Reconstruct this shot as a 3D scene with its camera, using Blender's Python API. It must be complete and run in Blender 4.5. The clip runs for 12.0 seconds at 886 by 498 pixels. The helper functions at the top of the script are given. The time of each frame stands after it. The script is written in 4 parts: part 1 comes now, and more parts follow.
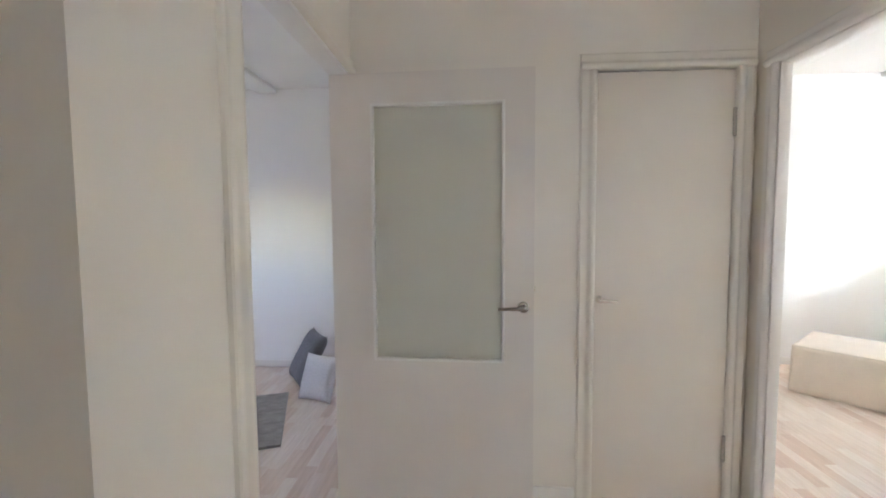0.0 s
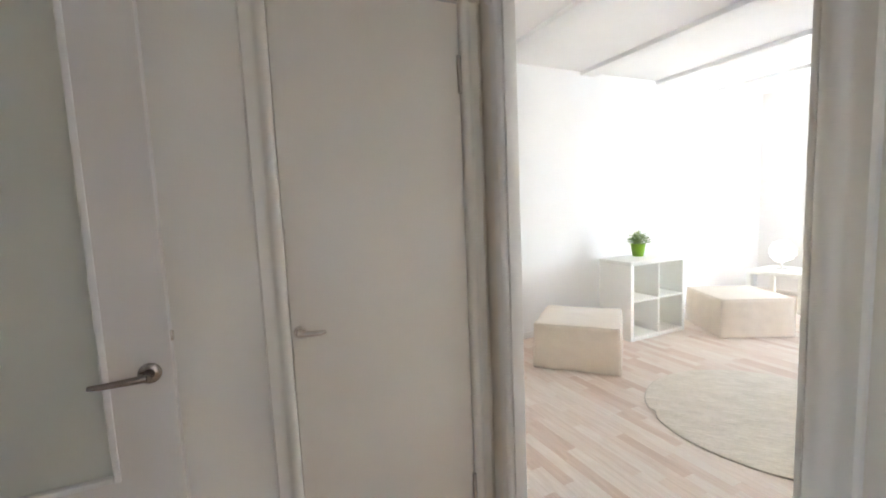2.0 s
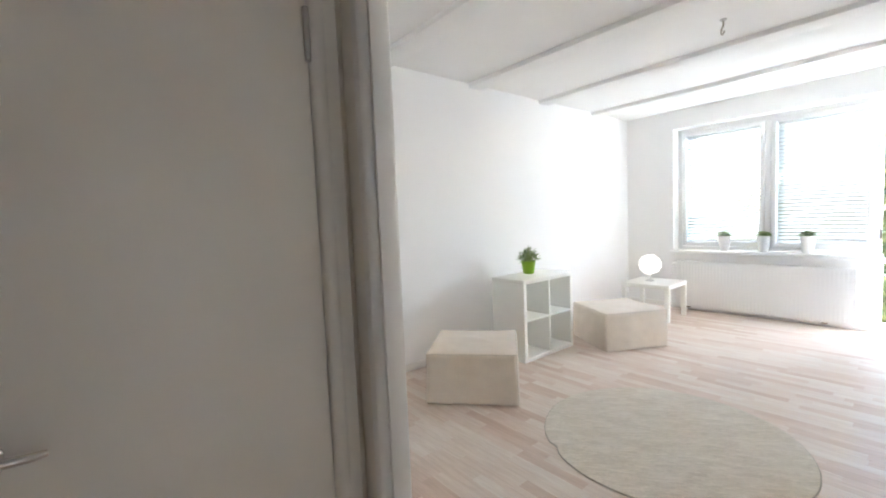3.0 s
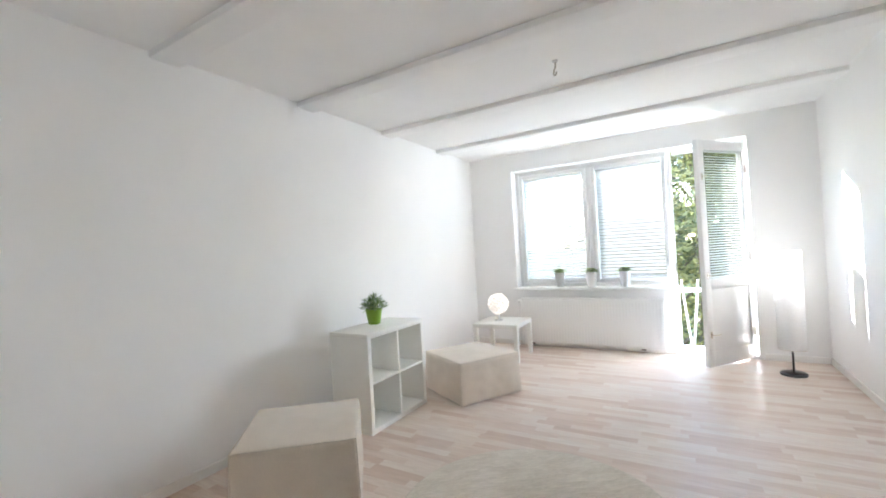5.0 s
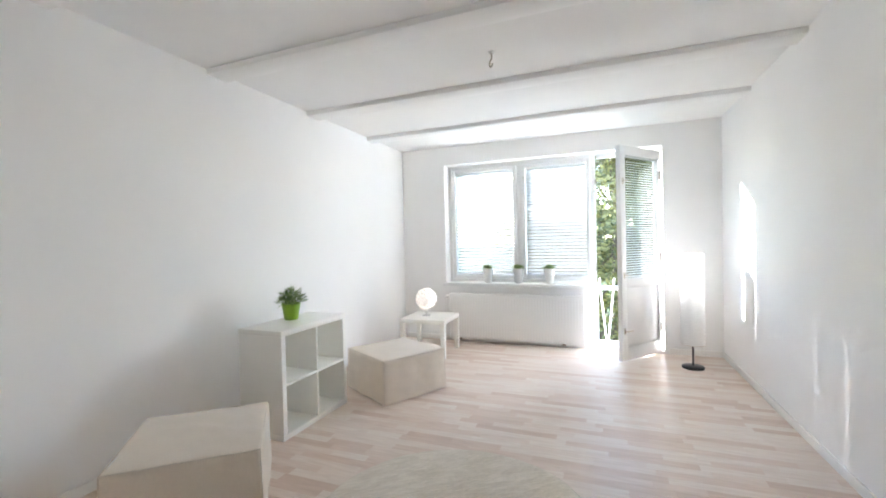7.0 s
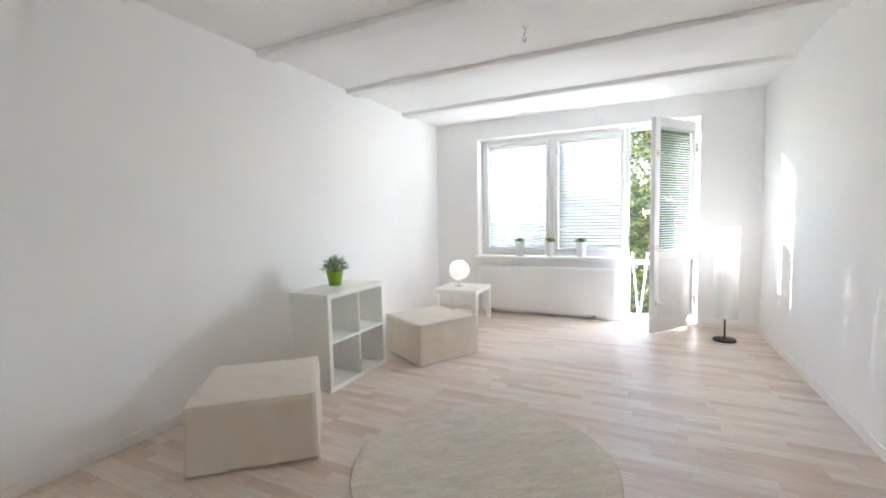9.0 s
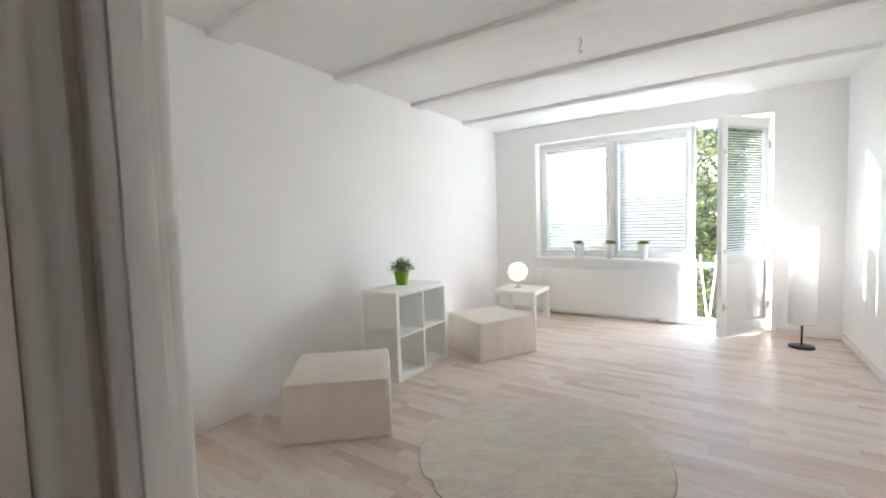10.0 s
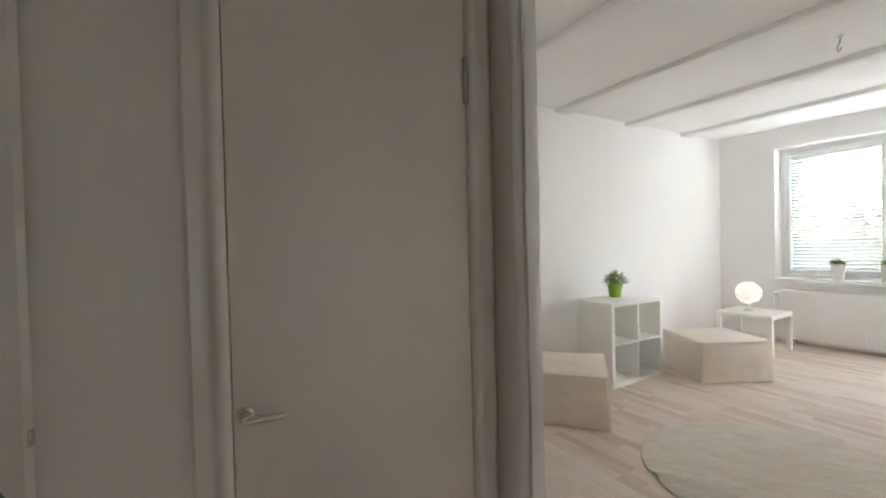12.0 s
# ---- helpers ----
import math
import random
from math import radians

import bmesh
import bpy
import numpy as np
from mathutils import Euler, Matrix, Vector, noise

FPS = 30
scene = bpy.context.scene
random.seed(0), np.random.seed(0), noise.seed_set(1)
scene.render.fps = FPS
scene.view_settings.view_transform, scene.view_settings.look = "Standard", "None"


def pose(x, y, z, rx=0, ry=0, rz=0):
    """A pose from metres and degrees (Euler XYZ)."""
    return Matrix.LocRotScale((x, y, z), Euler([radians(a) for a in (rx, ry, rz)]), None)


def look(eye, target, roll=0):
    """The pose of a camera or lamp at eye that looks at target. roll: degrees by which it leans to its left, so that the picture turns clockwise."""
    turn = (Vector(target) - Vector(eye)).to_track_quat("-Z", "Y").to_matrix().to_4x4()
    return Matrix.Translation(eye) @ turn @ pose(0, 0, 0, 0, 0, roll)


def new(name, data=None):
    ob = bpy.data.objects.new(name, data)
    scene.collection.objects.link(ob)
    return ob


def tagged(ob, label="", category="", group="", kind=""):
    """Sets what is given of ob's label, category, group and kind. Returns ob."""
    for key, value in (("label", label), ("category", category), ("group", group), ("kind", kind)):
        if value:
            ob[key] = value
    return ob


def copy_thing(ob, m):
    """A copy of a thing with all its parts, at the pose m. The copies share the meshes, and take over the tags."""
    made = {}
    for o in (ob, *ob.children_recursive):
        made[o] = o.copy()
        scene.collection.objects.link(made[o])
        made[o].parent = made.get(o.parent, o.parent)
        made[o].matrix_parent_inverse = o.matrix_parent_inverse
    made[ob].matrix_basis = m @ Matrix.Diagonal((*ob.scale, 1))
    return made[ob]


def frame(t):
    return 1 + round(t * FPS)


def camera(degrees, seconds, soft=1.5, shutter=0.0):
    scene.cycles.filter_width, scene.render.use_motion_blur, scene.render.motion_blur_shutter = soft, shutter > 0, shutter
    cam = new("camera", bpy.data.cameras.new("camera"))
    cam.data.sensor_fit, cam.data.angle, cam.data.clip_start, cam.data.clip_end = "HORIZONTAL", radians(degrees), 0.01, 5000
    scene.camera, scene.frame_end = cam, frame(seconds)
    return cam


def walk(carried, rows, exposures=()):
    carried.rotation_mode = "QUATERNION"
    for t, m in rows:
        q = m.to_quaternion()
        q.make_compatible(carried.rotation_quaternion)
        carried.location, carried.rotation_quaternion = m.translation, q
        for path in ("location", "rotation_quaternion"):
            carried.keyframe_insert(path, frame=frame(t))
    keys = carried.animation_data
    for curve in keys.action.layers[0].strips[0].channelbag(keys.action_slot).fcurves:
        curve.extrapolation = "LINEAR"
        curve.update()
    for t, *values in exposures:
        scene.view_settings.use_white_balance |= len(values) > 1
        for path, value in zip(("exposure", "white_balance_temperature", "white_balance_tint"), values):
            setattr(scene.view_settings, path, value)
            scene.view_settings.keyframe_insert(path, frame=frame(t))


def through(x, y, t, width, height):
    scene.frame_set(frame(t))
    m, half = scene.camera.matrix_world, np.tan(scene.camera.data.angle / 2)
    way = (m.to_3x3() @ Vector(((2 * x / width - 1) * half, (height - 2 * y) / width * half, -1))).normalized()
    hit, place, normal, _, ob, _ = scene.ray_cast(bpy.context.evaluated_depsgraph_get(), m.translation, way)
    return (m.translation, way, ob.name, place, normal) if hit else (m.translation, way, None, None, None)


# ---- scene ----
# ---- camera ----
cam = camera(93.4, 12.0, soft=1.8)
PATH = [
    (0, (-0.126, 0.022, 1.365), (-0.244, 2.015, 1.239), -0.4),
    (0.25, (-0.096, 0.095, 1.354), (-0.1, 2.091, 1.212), -0.7),
    (0.5, (-0.057, 0.178, 1.347), (0.059, 2.169, 1.187), -1.0),
    (1, (0.052, 0.374, 1.341), (0.424, 2.329, 1.147), -1.5),
    (1.5, (0.194, 0.525, 1.349), (0.795, 2.421, 1.143), -2.0),
    (2, (0.379, 0.695, 1.356), (1.215, 2.501, 1.16), -2.5),
    (2.5, (0.521, 0.861, 1.348), (1.571, 2.553, 1.168), -2.4),
    (3, (0.663, 1.028, 1.358), (1.93, 2.569, 1.216), -2.4),
    (3.2, (0.722, 1.083, 1.361), (2.057, 2.566, 1.238), -2.7),
    (4.8, (1.139, 1.312, 1.361), (2.828, 2.384, 1.369), -3.4),
    (5, (1.176, 1.333, 1.364), (2.9, 2.348, 1.379), -3.3),
    (5.5, (1.242, 1.359, 1.364), (3.025, 2.263, 1.391), -3.0),
    (6, (1.294, 1.374, 1.359), (3.117, 2.194, 1.382), -2.5),
    (6.5, (1.317, 1.373, 1.362), (3.165, 2.139, 1.364), -1.9),
    (7, (1.323, 1.37, 1.364), (3.187, 2.094, 1.333), -1.3),
    (7.2, (1.325, 1.367, 1.354), (3.192, 2.081, 1.318), -1.2),
    (8.8, (1.203, 1.319, 1.322), (3.017, 2.152, 1.191), -1.1),
    (9, (1.153, 1.314, 1.324), (2.951, 2.178, 1.184), -1.2),
    (9.5, (1.054, 1.268, 1.333), (2.792, 2.247, 1.193), -1.6),
    (10, (0.941, 1.215, 1.344), (2.602, 2.321, 1.221), -1.8),
    (10.5, (0.821, 1.168, 1.349), (2.411, 2.377, 1.248), -1.8),
    (11, (0.672, 1.123, 1.352), (2.137, 2.482, 1.28), -1.6),
    (11.5, (0.546, 1.075, 1.364), (1.837, 2.602, 1.315), -1.4),
    (11.75, (0.48, 1.054, 1.363), (1.649, 2.674, 1.324), -1.4),
    (12, (0.413, 1.036, 1.357), (1.435, 2.755, 1.326), -1.4),
]
EXPOSURES = [(0, 5.29, 6250, 13), (1, 5.29, 6250, 13), (1.5, 5.15, 6250, 13), (2, 4.93, 6250, 13), (2.5, 4.68, 6200, 13), (3, 4.37, 6200, 13), (5, 4.08, 6200, 13),
             (6.5, 4.05, 6200, 13), (9, 4.02, 6250, 13), (10.5, 3.98, 6400, 13), (12, 3.91, 6600, 13)]
walk(cam, [(t, look(eye, target, roll)) for t, eye, target, roll in PATH], EXPOSURES)

# ---- world, sun, window light and added fill ----
scene.cycles.max_bounces, scene.cycles.diffuse_bounces = 16, 12
SUN_WAY = Vector((-0.70, -0.721, -0.392)).normalized()
world = bpy.data.worlds.new("sky")
scene.world = world
world.use_nodes = True
wn = world.node_tree.nodes
sky = wn.new("ShaderNodeTexSky")
sky.sky_type = "NISHITA"
sky.sun_disc = False
sky.dust_density = 0.1
sky.sun_elevation = radians(21.4)
sky.sun_rotation = radians(43.6)
world.node_tree.links.new(sky.outputs[0], wn["Background"].inputs[0])
wn["Background"].inputs[1].default_value = 0.15

sun = bpy.data.lights.new("sun", "SUN")
sun.energy, sun.angle, sun.color = 2.2, radians(0.5), (1.0, 0.97, 0.93)
new("sun", sun).matrix_world = look(-SUN_WAY * 30, (0, 0, 0))


def sky_lamp(name, centre, target, size_a, size_b, watts, colour):
    """An area lamp: daylight at an opening, or fill added where no source is seen."""
    data = bpy.data.lights.new(name, "AREA")
    data.shape, data.size, data.size_y = "RECTANGLE", size_a, size_b
    data.energy, data.color = watts, colour
    ob = new(name, data)
    ob.matrix_world = look(centre, target)
    return ob


for middle in (1.9725, 2.9425):
    sky_lamp("sky_window", (7.062, middle - 0.05, 1.96), (6.0, middle - 0.05, 1.96), 0.70, 0.72, 0.65, (0.86, 0.93, 1.0))
sky_lamp("sky_balcony", (8.7, -0.6, 2.0), (5.0, 2.3, 0.6), 2.0, 2.0, 12.0, (0.88, 0.94, 1.0))
# added lavender fill for the bedroom, whose real window is out of view
sky_lamp("bedroom_fill", (-4.2, 2.6, 1.4), (-1.6, 2.6, 0.7), 0.55, 0.55, 0.18, (0.88, 0.72, 1.0))


# made-up fill for the hall, from a side with no known source
sky_lamp("hall_fill", (0.86, -2.2, 1.5), (0.80, 2, 1.1), 0.6, 1.4, 0.245, (0.92, 0.95, 1.0))


# ---- materials ----
def nodes_of(name):
    m = bpy.data.materials.new(name)
    m.use_nodes = True
    return m, m.node_tree.nodes, m.node_tree.links, m.node_tree.nodes["Principled BSDF"]


def noise_tex(nt, links, scale, detail=4.0, stretch=None, coords="Object"):
    tc = nt.new("ShaderNodeTexCoord")
    n = nt.new("ShaderNodeTexNoise")
    n.inputs["Scale"].default_value, n.inputs["Detail"].default_value = scale, detail
    if stretch:
        mp = nt.new("ShaderNodeMapping")
        mp.inputs["Scale"].default_value = stretch
        links.new(tc.outputs[coords], mp.inputs[0])
        links.new(mp.outputs[0], n.inputs["Vector"])
    else:
        links.new(tc.outputs[coords], n.inputs["Vector"])
    return n


def ramp(nt, links, fac, stops):
    r = nt.new("ShaderNodeValToRGB")
    while len(r.color_ramp.elements) < len(stops):
        r.color_ramp.elements.new(0.5)
    for el, (p, c) in zip(r.color_ramp.elements, stops):
        el.position, el.color = p, (*c, 1)
    links.new(fac, r.inputs[0])
    return r


def mixed(nt, links, a, b, how="MULTIPLY", fac=1.0):
    mx = nt.new("ShaderNodeMixRGB")
    mx.blend_type = how
    mx.inputs[0].default_value = fac
    links.new(a, mx.inputs[1])
    links.new(b, mx.inputs[2])
    return mx


def bump_to(nt, links, bsdf, height, strength, dist=0.002):
    b = nt.new("ShaderNodeBump")
    b.inputs["Strength"].default_value, b.inputs["Distance"].default_value = strength, dist
    links.new(height, b.inputs["Height"])
    links.new(b.outputs[0], bsdf.inputs["Normal"])


def plain(name, colour, rough=0.5, metal=0.0, vary=0.06, scale=3.0, fine=180.0, relief=0.15, dist=0.001, coat=0.0):
    """Paint, lacquer, plastic or metal: a colour that drifts slightly, with a fine relief."""
    m, nt, links, p = nodes_of(name)
    big = noise_tex(nt, links, scale)
    lo = tuple(c * (1 - vary) for c in colour)
    hi = tuple(min(1, c * (1 + vary * 0.6)) for c in colour)
    r = ramp(nt, links, big.outputs[0], [(0.3, lo), (0.7, hi)])
    links.new(r.outputs[0], p.inputs["Base Color"])
    small = noise_tex(nt, links, fine, 3)
    bump_to(nt, links, p, small.outputs[0], relief, dist)
    rr = nt.new("ShaderNodeMapRange")
    rr.inputs[3].default_value, rr.inputs[4].default_value = rough * 0.85, min(1, rough * 1.15)
    links.new(big.outputs[0], rr.inputs[0])
    links.new(rr.outputs[0], p.inputs["Roughness"])
    p.inputs["Metallic"].default_value = metal
    p.inputs["Coat Weight"].default_value = coat
    return m


def textile(name, colour, scale=420.0, vary=0.12, relief=0.5, stretch=(1, 1, 1), blotch=6.0, fibre_dark=0.82):
    """Woven cloth: two crossing wave patterns, uneven dye."""
    m, nt, links, p = nodes_of(name)
    tc = nt.new("ShaderNodeTexCoord")
    weave = []
    for way in ("X", "Y"):
        w = nt.new("ShaderNodeTexWave")
        w.bands_direction = way
        w.inputs["Scale"].default_value = scale / 6.3
        w.inputs["Distortion"].default_value = 2.0
        w.inputs["Detail Scale"].default_value = 4.0
        links.new(tc.outputs["Object"], w.inputs["Vector"])
        weave.append(w.outputs[0])
    cross = mixed(nt, links, weave[0], weave[1], "ADD", 0.5)
    blot = noise_tex(nt, links, blotch, 6, stretch)
    r = ramp(nt, links, blot.outputs[0], [(0.25, tuple(c * (1 - vary) for c in colour)), (0.75, tuple(min(1, c * (1 + vary)) for c in colour))])
    fibre = noise_tex(nt, links, 90, 5, stretch)
    fr = ramp(nt, links, fibre.outputs[0], [(0.2, (fibre_dark,) * 3), (0.8, (1, 1, 1))])
    links.new(mixed(nt, links, r.outputs[0], fr.outputs[0]).outputs[0], p.inputs["Base Color"])
    bump_to(nt, links, p, cross.outputs[0], relief, 0.0012)
    p.inputs["Roughness"].default_value = 0.92
    p.inputs["Sheen Weight"].default_value = 0.2
    return m


def glass(name, colour=(1, 1, 1), rough=0.0, trans=1.0):
    m, nt, links, p = nodes_of(name)
    p.inputs["Base Color"].default_value = (*colour, 1)
    p.inputs["Transmission Weight"].default_value = trans
    p.inputs["Roughness"].default_value = rough
    p.inputs["IOR"].default_value = 1.45
    return m


def thin_pane(name, colour):
    """Clear window glass: light goes straight through, and the surface mirrors a little."""
    m, nt, links, p = nodes_of(name)
    nt.remove(p)
    clear, gloss = nt.new("ShaderNodeBsdfTransparent"), nt.new("ShaderNodeBsdfGlossy")
    clear.inputs[0].default_value = (*colour, 1)
    gloss.inputs["Roughness"].default_value = 0.02
    facing = nt.new("ShaderNodeLayerWeight")
    steep, share = nt.new("ShaderNodeMath"), nt.new("ShaderNodeMapRange")
    steep.operation, steep.inputs[1].default_value = "POWER", 5.0
    links.new(facing.outputs["Facing"], steep.inputs[0])
    links.new(steep.outputs[0], share.inputs[0])
    share.inputs[3].default_value, share.inputs[4].default_value = 0.025, 0.7
    mx = nt.new("ShaderNodeMixShader")
    links.new(share.outputs[0], mx.inputs[0])
    links.new(clear.outputs[0], mx.inputs[1])
    links.new(gloss.outputs[0], mx.inputs[2])
    links.new(mx.outputs[0], nt["Material Output"].inputs[0])
    return m


def glowing(name, colour, strength, base=(0.9, 0.88, 0.84)):
    m, nt, links, p = nodes_of(name)
    p.inputs["Base Color"].default_value = (*base, 1)
    p.inputs["Emission Color"].default_value = (*colour, 1)
    n = noise_tex(nt, links, 30)
    mr = nt.new("ShaderNodeMapRange")
    mr.inputs[3].default_value, mr.inputs[4].default_value = strength * 0.8, strength * 1.2
    links.new(n.outputs[0], mr.inputs[0])
    links.new(mr.outputs[0], p.inputs["Emission Strength"])
    return m


def floor_wood():
    """Pale three-strip parquet: each strip a tone of its own, long grain."""
    m, nt, links, p = nodes_of("pale_parquet")
    info = nt.new("ShaderNodeObjectInfo")
    geo = nt.new("ShaderNodeNewGeometry")
    add = nt.new("ShaderNodeMath")
    add.operation = "ADD"
    links.new(info.outputs["Random"], add.inputs[0])
    links.new(geo.outputs["Random Per Island"], add.inputs[1])
    frac = nt.new("ShaderNodeMath")
    frac.operation = "FRACT"
    links.new(add.outputs[0], frac.inputs[0])
    tone = ramp(nt, links, frac.outputs[0], [(0.0, (0.65, 0.50, 0.41)), (0.28, (0.715, 0.58, 0.49)), (0.55, (0.755, 0.645, 0.56)), (1.0, (0.785, 0.70, 0.62))])
    vec = nt.new("ShaderNodeVectorMath")
    vec.operation = "MULTIPLY_ADD"
    links.new(geo.outputs["Position"], vec.inputs[0])
    vec.inputs[1].default_value = (55, 5, 1)
    comb = nt.new("ShaderNodeCombineXYZ")
    mul = nt.new("ShaderNodeMath")
    mul.operation = "MULTIPLY"
    mul.inputs[1].default_value = 40.0
    links.new(frac.outputs[0], mul.inputs[0])
    links.new(mul.outputs[0], comb.inputs[1])
    links.new(comb.outputs[0], vec.inputs[2])
    grain = nt.new("ShaderNodeTexNoise")
    grain.inputs["Scale"].default_value, grain.inputs["Detail"].default_value = 1.0, 6
    grain.inputs["Distortion"].default_value = 0.6
    links.new(vec.outputs[0], grain.inputs["Vector"])
    gr = ramp(nt, links, grain.outputs[0], [(0.3, (0.86, 0.83, 0.80)), (0.65, (1, 1, 1))])
    links.new(mixed(nt, links, tone.outputs[0], gr.outputs[0]).outputs[0], p.inputs["Base Color"])
    p.inputs["Roughness"].default_value = 0.34
    rr = nt.new("ShaderNodeMapRange")
    rr.inputs[3].default_value, rr.inputs[4].default_value = 0.30, 0.45
    links.new(grain.outputs[0], rr.inputs[0])
    links.new(rr.outputs[0], p.inputs["Roughness"])
    bump_to(nt, links, p, grain.outputs[0], 0.12, 0.001)
    return m


def leaf_mat(name, dark, light, through=0.25):
    m, nt, links, p = nodes_of(name)
    geo = nt.new("ShaderNodeNewGeometry")
    r = ramp(nt, links, geo.outputs["Random Per Island"], [(0.1, dark), (0.9, light)])
    links.new(r.outputs[0], p.inputs["Base Color"])
    p.inputs["Roughness"].default_value = 0.45
    tr = nt.new("ShaderNodeBsdfTranslucent")
    links.new(r.outputs[0], tr.inputs[0])
    mx = nt.new("ShaderNodeMixShader")
    mx.inputs[0].default_value = through
    links.new(p.outputs[0], mx.inputs[1])
    links.new(tr.outputs[0], mx.inputs[2])
    links.new(mx.outputs[0], nt["Material Output"].inputs[0])
    return m


def rug_wool():
    """Oatmeal wool with long uneven streaks of two tones and a short rough pile."""
    m, nt, links, p = nodes_of("oatmeal_wool")
    tc = nt.new("ShaderNodeTexCoord")
    turn = nt.new("ShaderNodeMapping")
    turn.inputs["Rotation"].default_value = (0, 0, radians(52))
    links.new(tc.outputs["Object"], turn.inputs[0])
    tones = []
    for scale, stretch, lo, hi in ((4.0, (1, 3.2, 1), (0.73, 0.655, 0.55), (0.82, 0.75, 0.65)), (14.0, (1, 4.5, 1), (0.86, 0.85, 0.83), (1, 1, 1)), (120.0, (1, 1, 1), (0.86, 0.86, 0.85), (1, 1, 1))):
        mp = nt.new("ShaderNodeMapping")
        mp.inputs["Scale"].default_value = stretch
        links.new(turn.outputs[0], mp.inputs[0])
        n = nt.new("ShaderNodeTexNoise")
        n.inputs["Scale"].default_value, n.inputs["Detail"].default_value, n.inputs["Distortion"].default_value = scale, 6, 1.2
        links.new(mp.outputs[0], n.inputs["Vector"])
        tones.append((ramp(nt, links, n.outputs[0], [(0.36, lo), (0.64, hi)]), n))
    a = mixed(nt, links, tones[0][0].outputs[0], tones[1][0].outputs[0])
    b = mixed(nt, links, a.outputs[0], tones[2][0].outputs[0])
    links.new(b.outputs[0], p.inputs["Base Color"])
    bump_to(nt, links, p, tones[2][1].outputs[0], 0.8, 0.003)
    p.inputs["Roughness"].default_value = 0.95
    p.inputs["Sheen Weight"].default_value = 0.25
    return m


def translucent(name, colour, amount):
    m, nt, links, p = nodes_of(name)
    n = noise_tex(nt, links, 60, 5)
    r = ramp(nt, links, n.outputs[0], [(0.3, tuple(c * 0.95 for c in colour)), (0.7, colour)])
    links.new(r.outputs[0], p.inputs["Base Color"])
    p.inputs["Roughness"].default_value = 0.8
    tr = nt.new("ShaderNodeBsdfTranslucent")
    links.new(r.outputs[0], tr.inputs[0])
    mx = nt.new("ShaderNodeMixShader")
    mx.inputs[0].default_value = amount
    links.new(p.outputs[0], mx.inputs[1])
    links.new(tr.outputs[0], mx.inputs[2])
    links.new(mx.outputs[0], nt["Material Output"].inputs[0])
    return m


M_WALL = plain("white_wall_paint", (0.89, 0.885, 0.875), 0.75, vary=0.025, scale=1.2, fine=140, relief=0.25)
M_HALL = plain("cream_wall_paint", (0.86, 0.82, 0.755), 0.7, vary=0.03, scale=1.2, fine=140, relief=0.25)
M_CEIL = plain("ceiling_paint", (0.875, 0.87, 0.86), 0.9, vary=0.03, scale=1.5, fine=60, relief=0.3, dist=0.003)
M_TRIM = plain("white_gloss_paint", (0.83, 0.81, 0.78), 0.32, vary=0.03, scale=4, fine=60, relief=0.08)
M_HALLTRIM = plain("cream_gloss_paint", (0.84, 0.80, 0.725), 0.3, vary=0.03, scale=4, fine=60, relief=0.08)
M_DOOR = plain("beige_door_paint", (0.83, 0.775, 0.695), 0.38, vary=0.04, scale=2, fine=90, relief=0.1)
M_DOORG = plain("grey_beige_door_paint", (0.79, 0.745, 0.70), 0.38, vary=0.04, scale=2, fine=90, relief=0.1)
M_WIN = plain("window_paint", (0.86, 0.86, 0.855), 0.3, vary=0.02, scale=5, relief=0.06)
M_LAM = plain("white_laminate", (0.86, 0.855, 0.81), 0.3, vary=0.015, scale=3, relief=0.04)
M_RAD = plain("radiator_enamel", (0.84, 0.835, 0.815), 0.32, vary=0.015, scale=4, relief=0.05)
M_RAILING_ENAMEL = plain("blind_rail_enamel", (0.78, 0.785, 0.79), 0.45, vary=0.02, relief=0.03)
M_STEEL = plain("brushed_steel", (0.78, 0.74, 0.67), 0.25, 1.0, vary=0.08, scale=20, relief=0.1)
M_DARKSTEEL = plain("worn_dark_steel", (0.34, 0.31, 0.28), 0.22, 1.0, vary=0.15, scale=20, relief=0.1)
M_HINGE = plain("painted_hinge", (0.52, 0.48, 0.43), 0.35, vary=0.1, scale=30, relief=0.1)
M_BLACK = plain("black_lacquer", (0.02, 0.02, 0.022), 0.35, vary=0.1, relief=0.05)
M_GREENPOT = plain("lime_plastic", (0.25, 0.44, 0.03), 0.35, vary=0.06, scale=8, relief=0.05)
M_WHITEPOT = plain("white_ceramic", (0.80, 0.80, 0.79), 0.25, vary=0.02, relief=0.04)
M_SOIL = plain("potting_soil", (0.05, 0.035, 0.025), 0.95, vary=0.4, scale=60, relief=0.8, dist=0.004)
M_POUF = textile("cream_canvas", (0.75, 0.665, 0.565), 520, 0.04, 0.12, fibre_dark=0.94)
M_PIPE = textile("cream_piping", (0.74, 0.665, 0.575), 700, 0.04, 0.15)
M_RUG = rug_wool()
M_RUGEDGE = textile("brown_rug_binding", (0.50, 0.44, 0.36), 300, 0.15, 0.6)
M_MAT = textile("grey_wool", (0.33, 0.31, 0.285), 240, 0.25, 1.0, (1, 2, 1), 12)
M_GREY = textile("slate_cotton", (0.17, 0.17, 0.185), 600, 0.1, 0.4)
M_WHITECLOTH = textile("white_cotton", (0.75, 0.74, 0.77), 600, 0.05, 0.4)
M_RED = textile("red_cotton", (0.42, 0.06, 0.07), 600, 0.1, 0.4)
M_GLASS = thin_pane("clear_pane", (0.95, 0.965, 0.96))
M_FROST = glass("frosted_glass", (0.80, 0.795, 0.71), 0.6, 0.25)
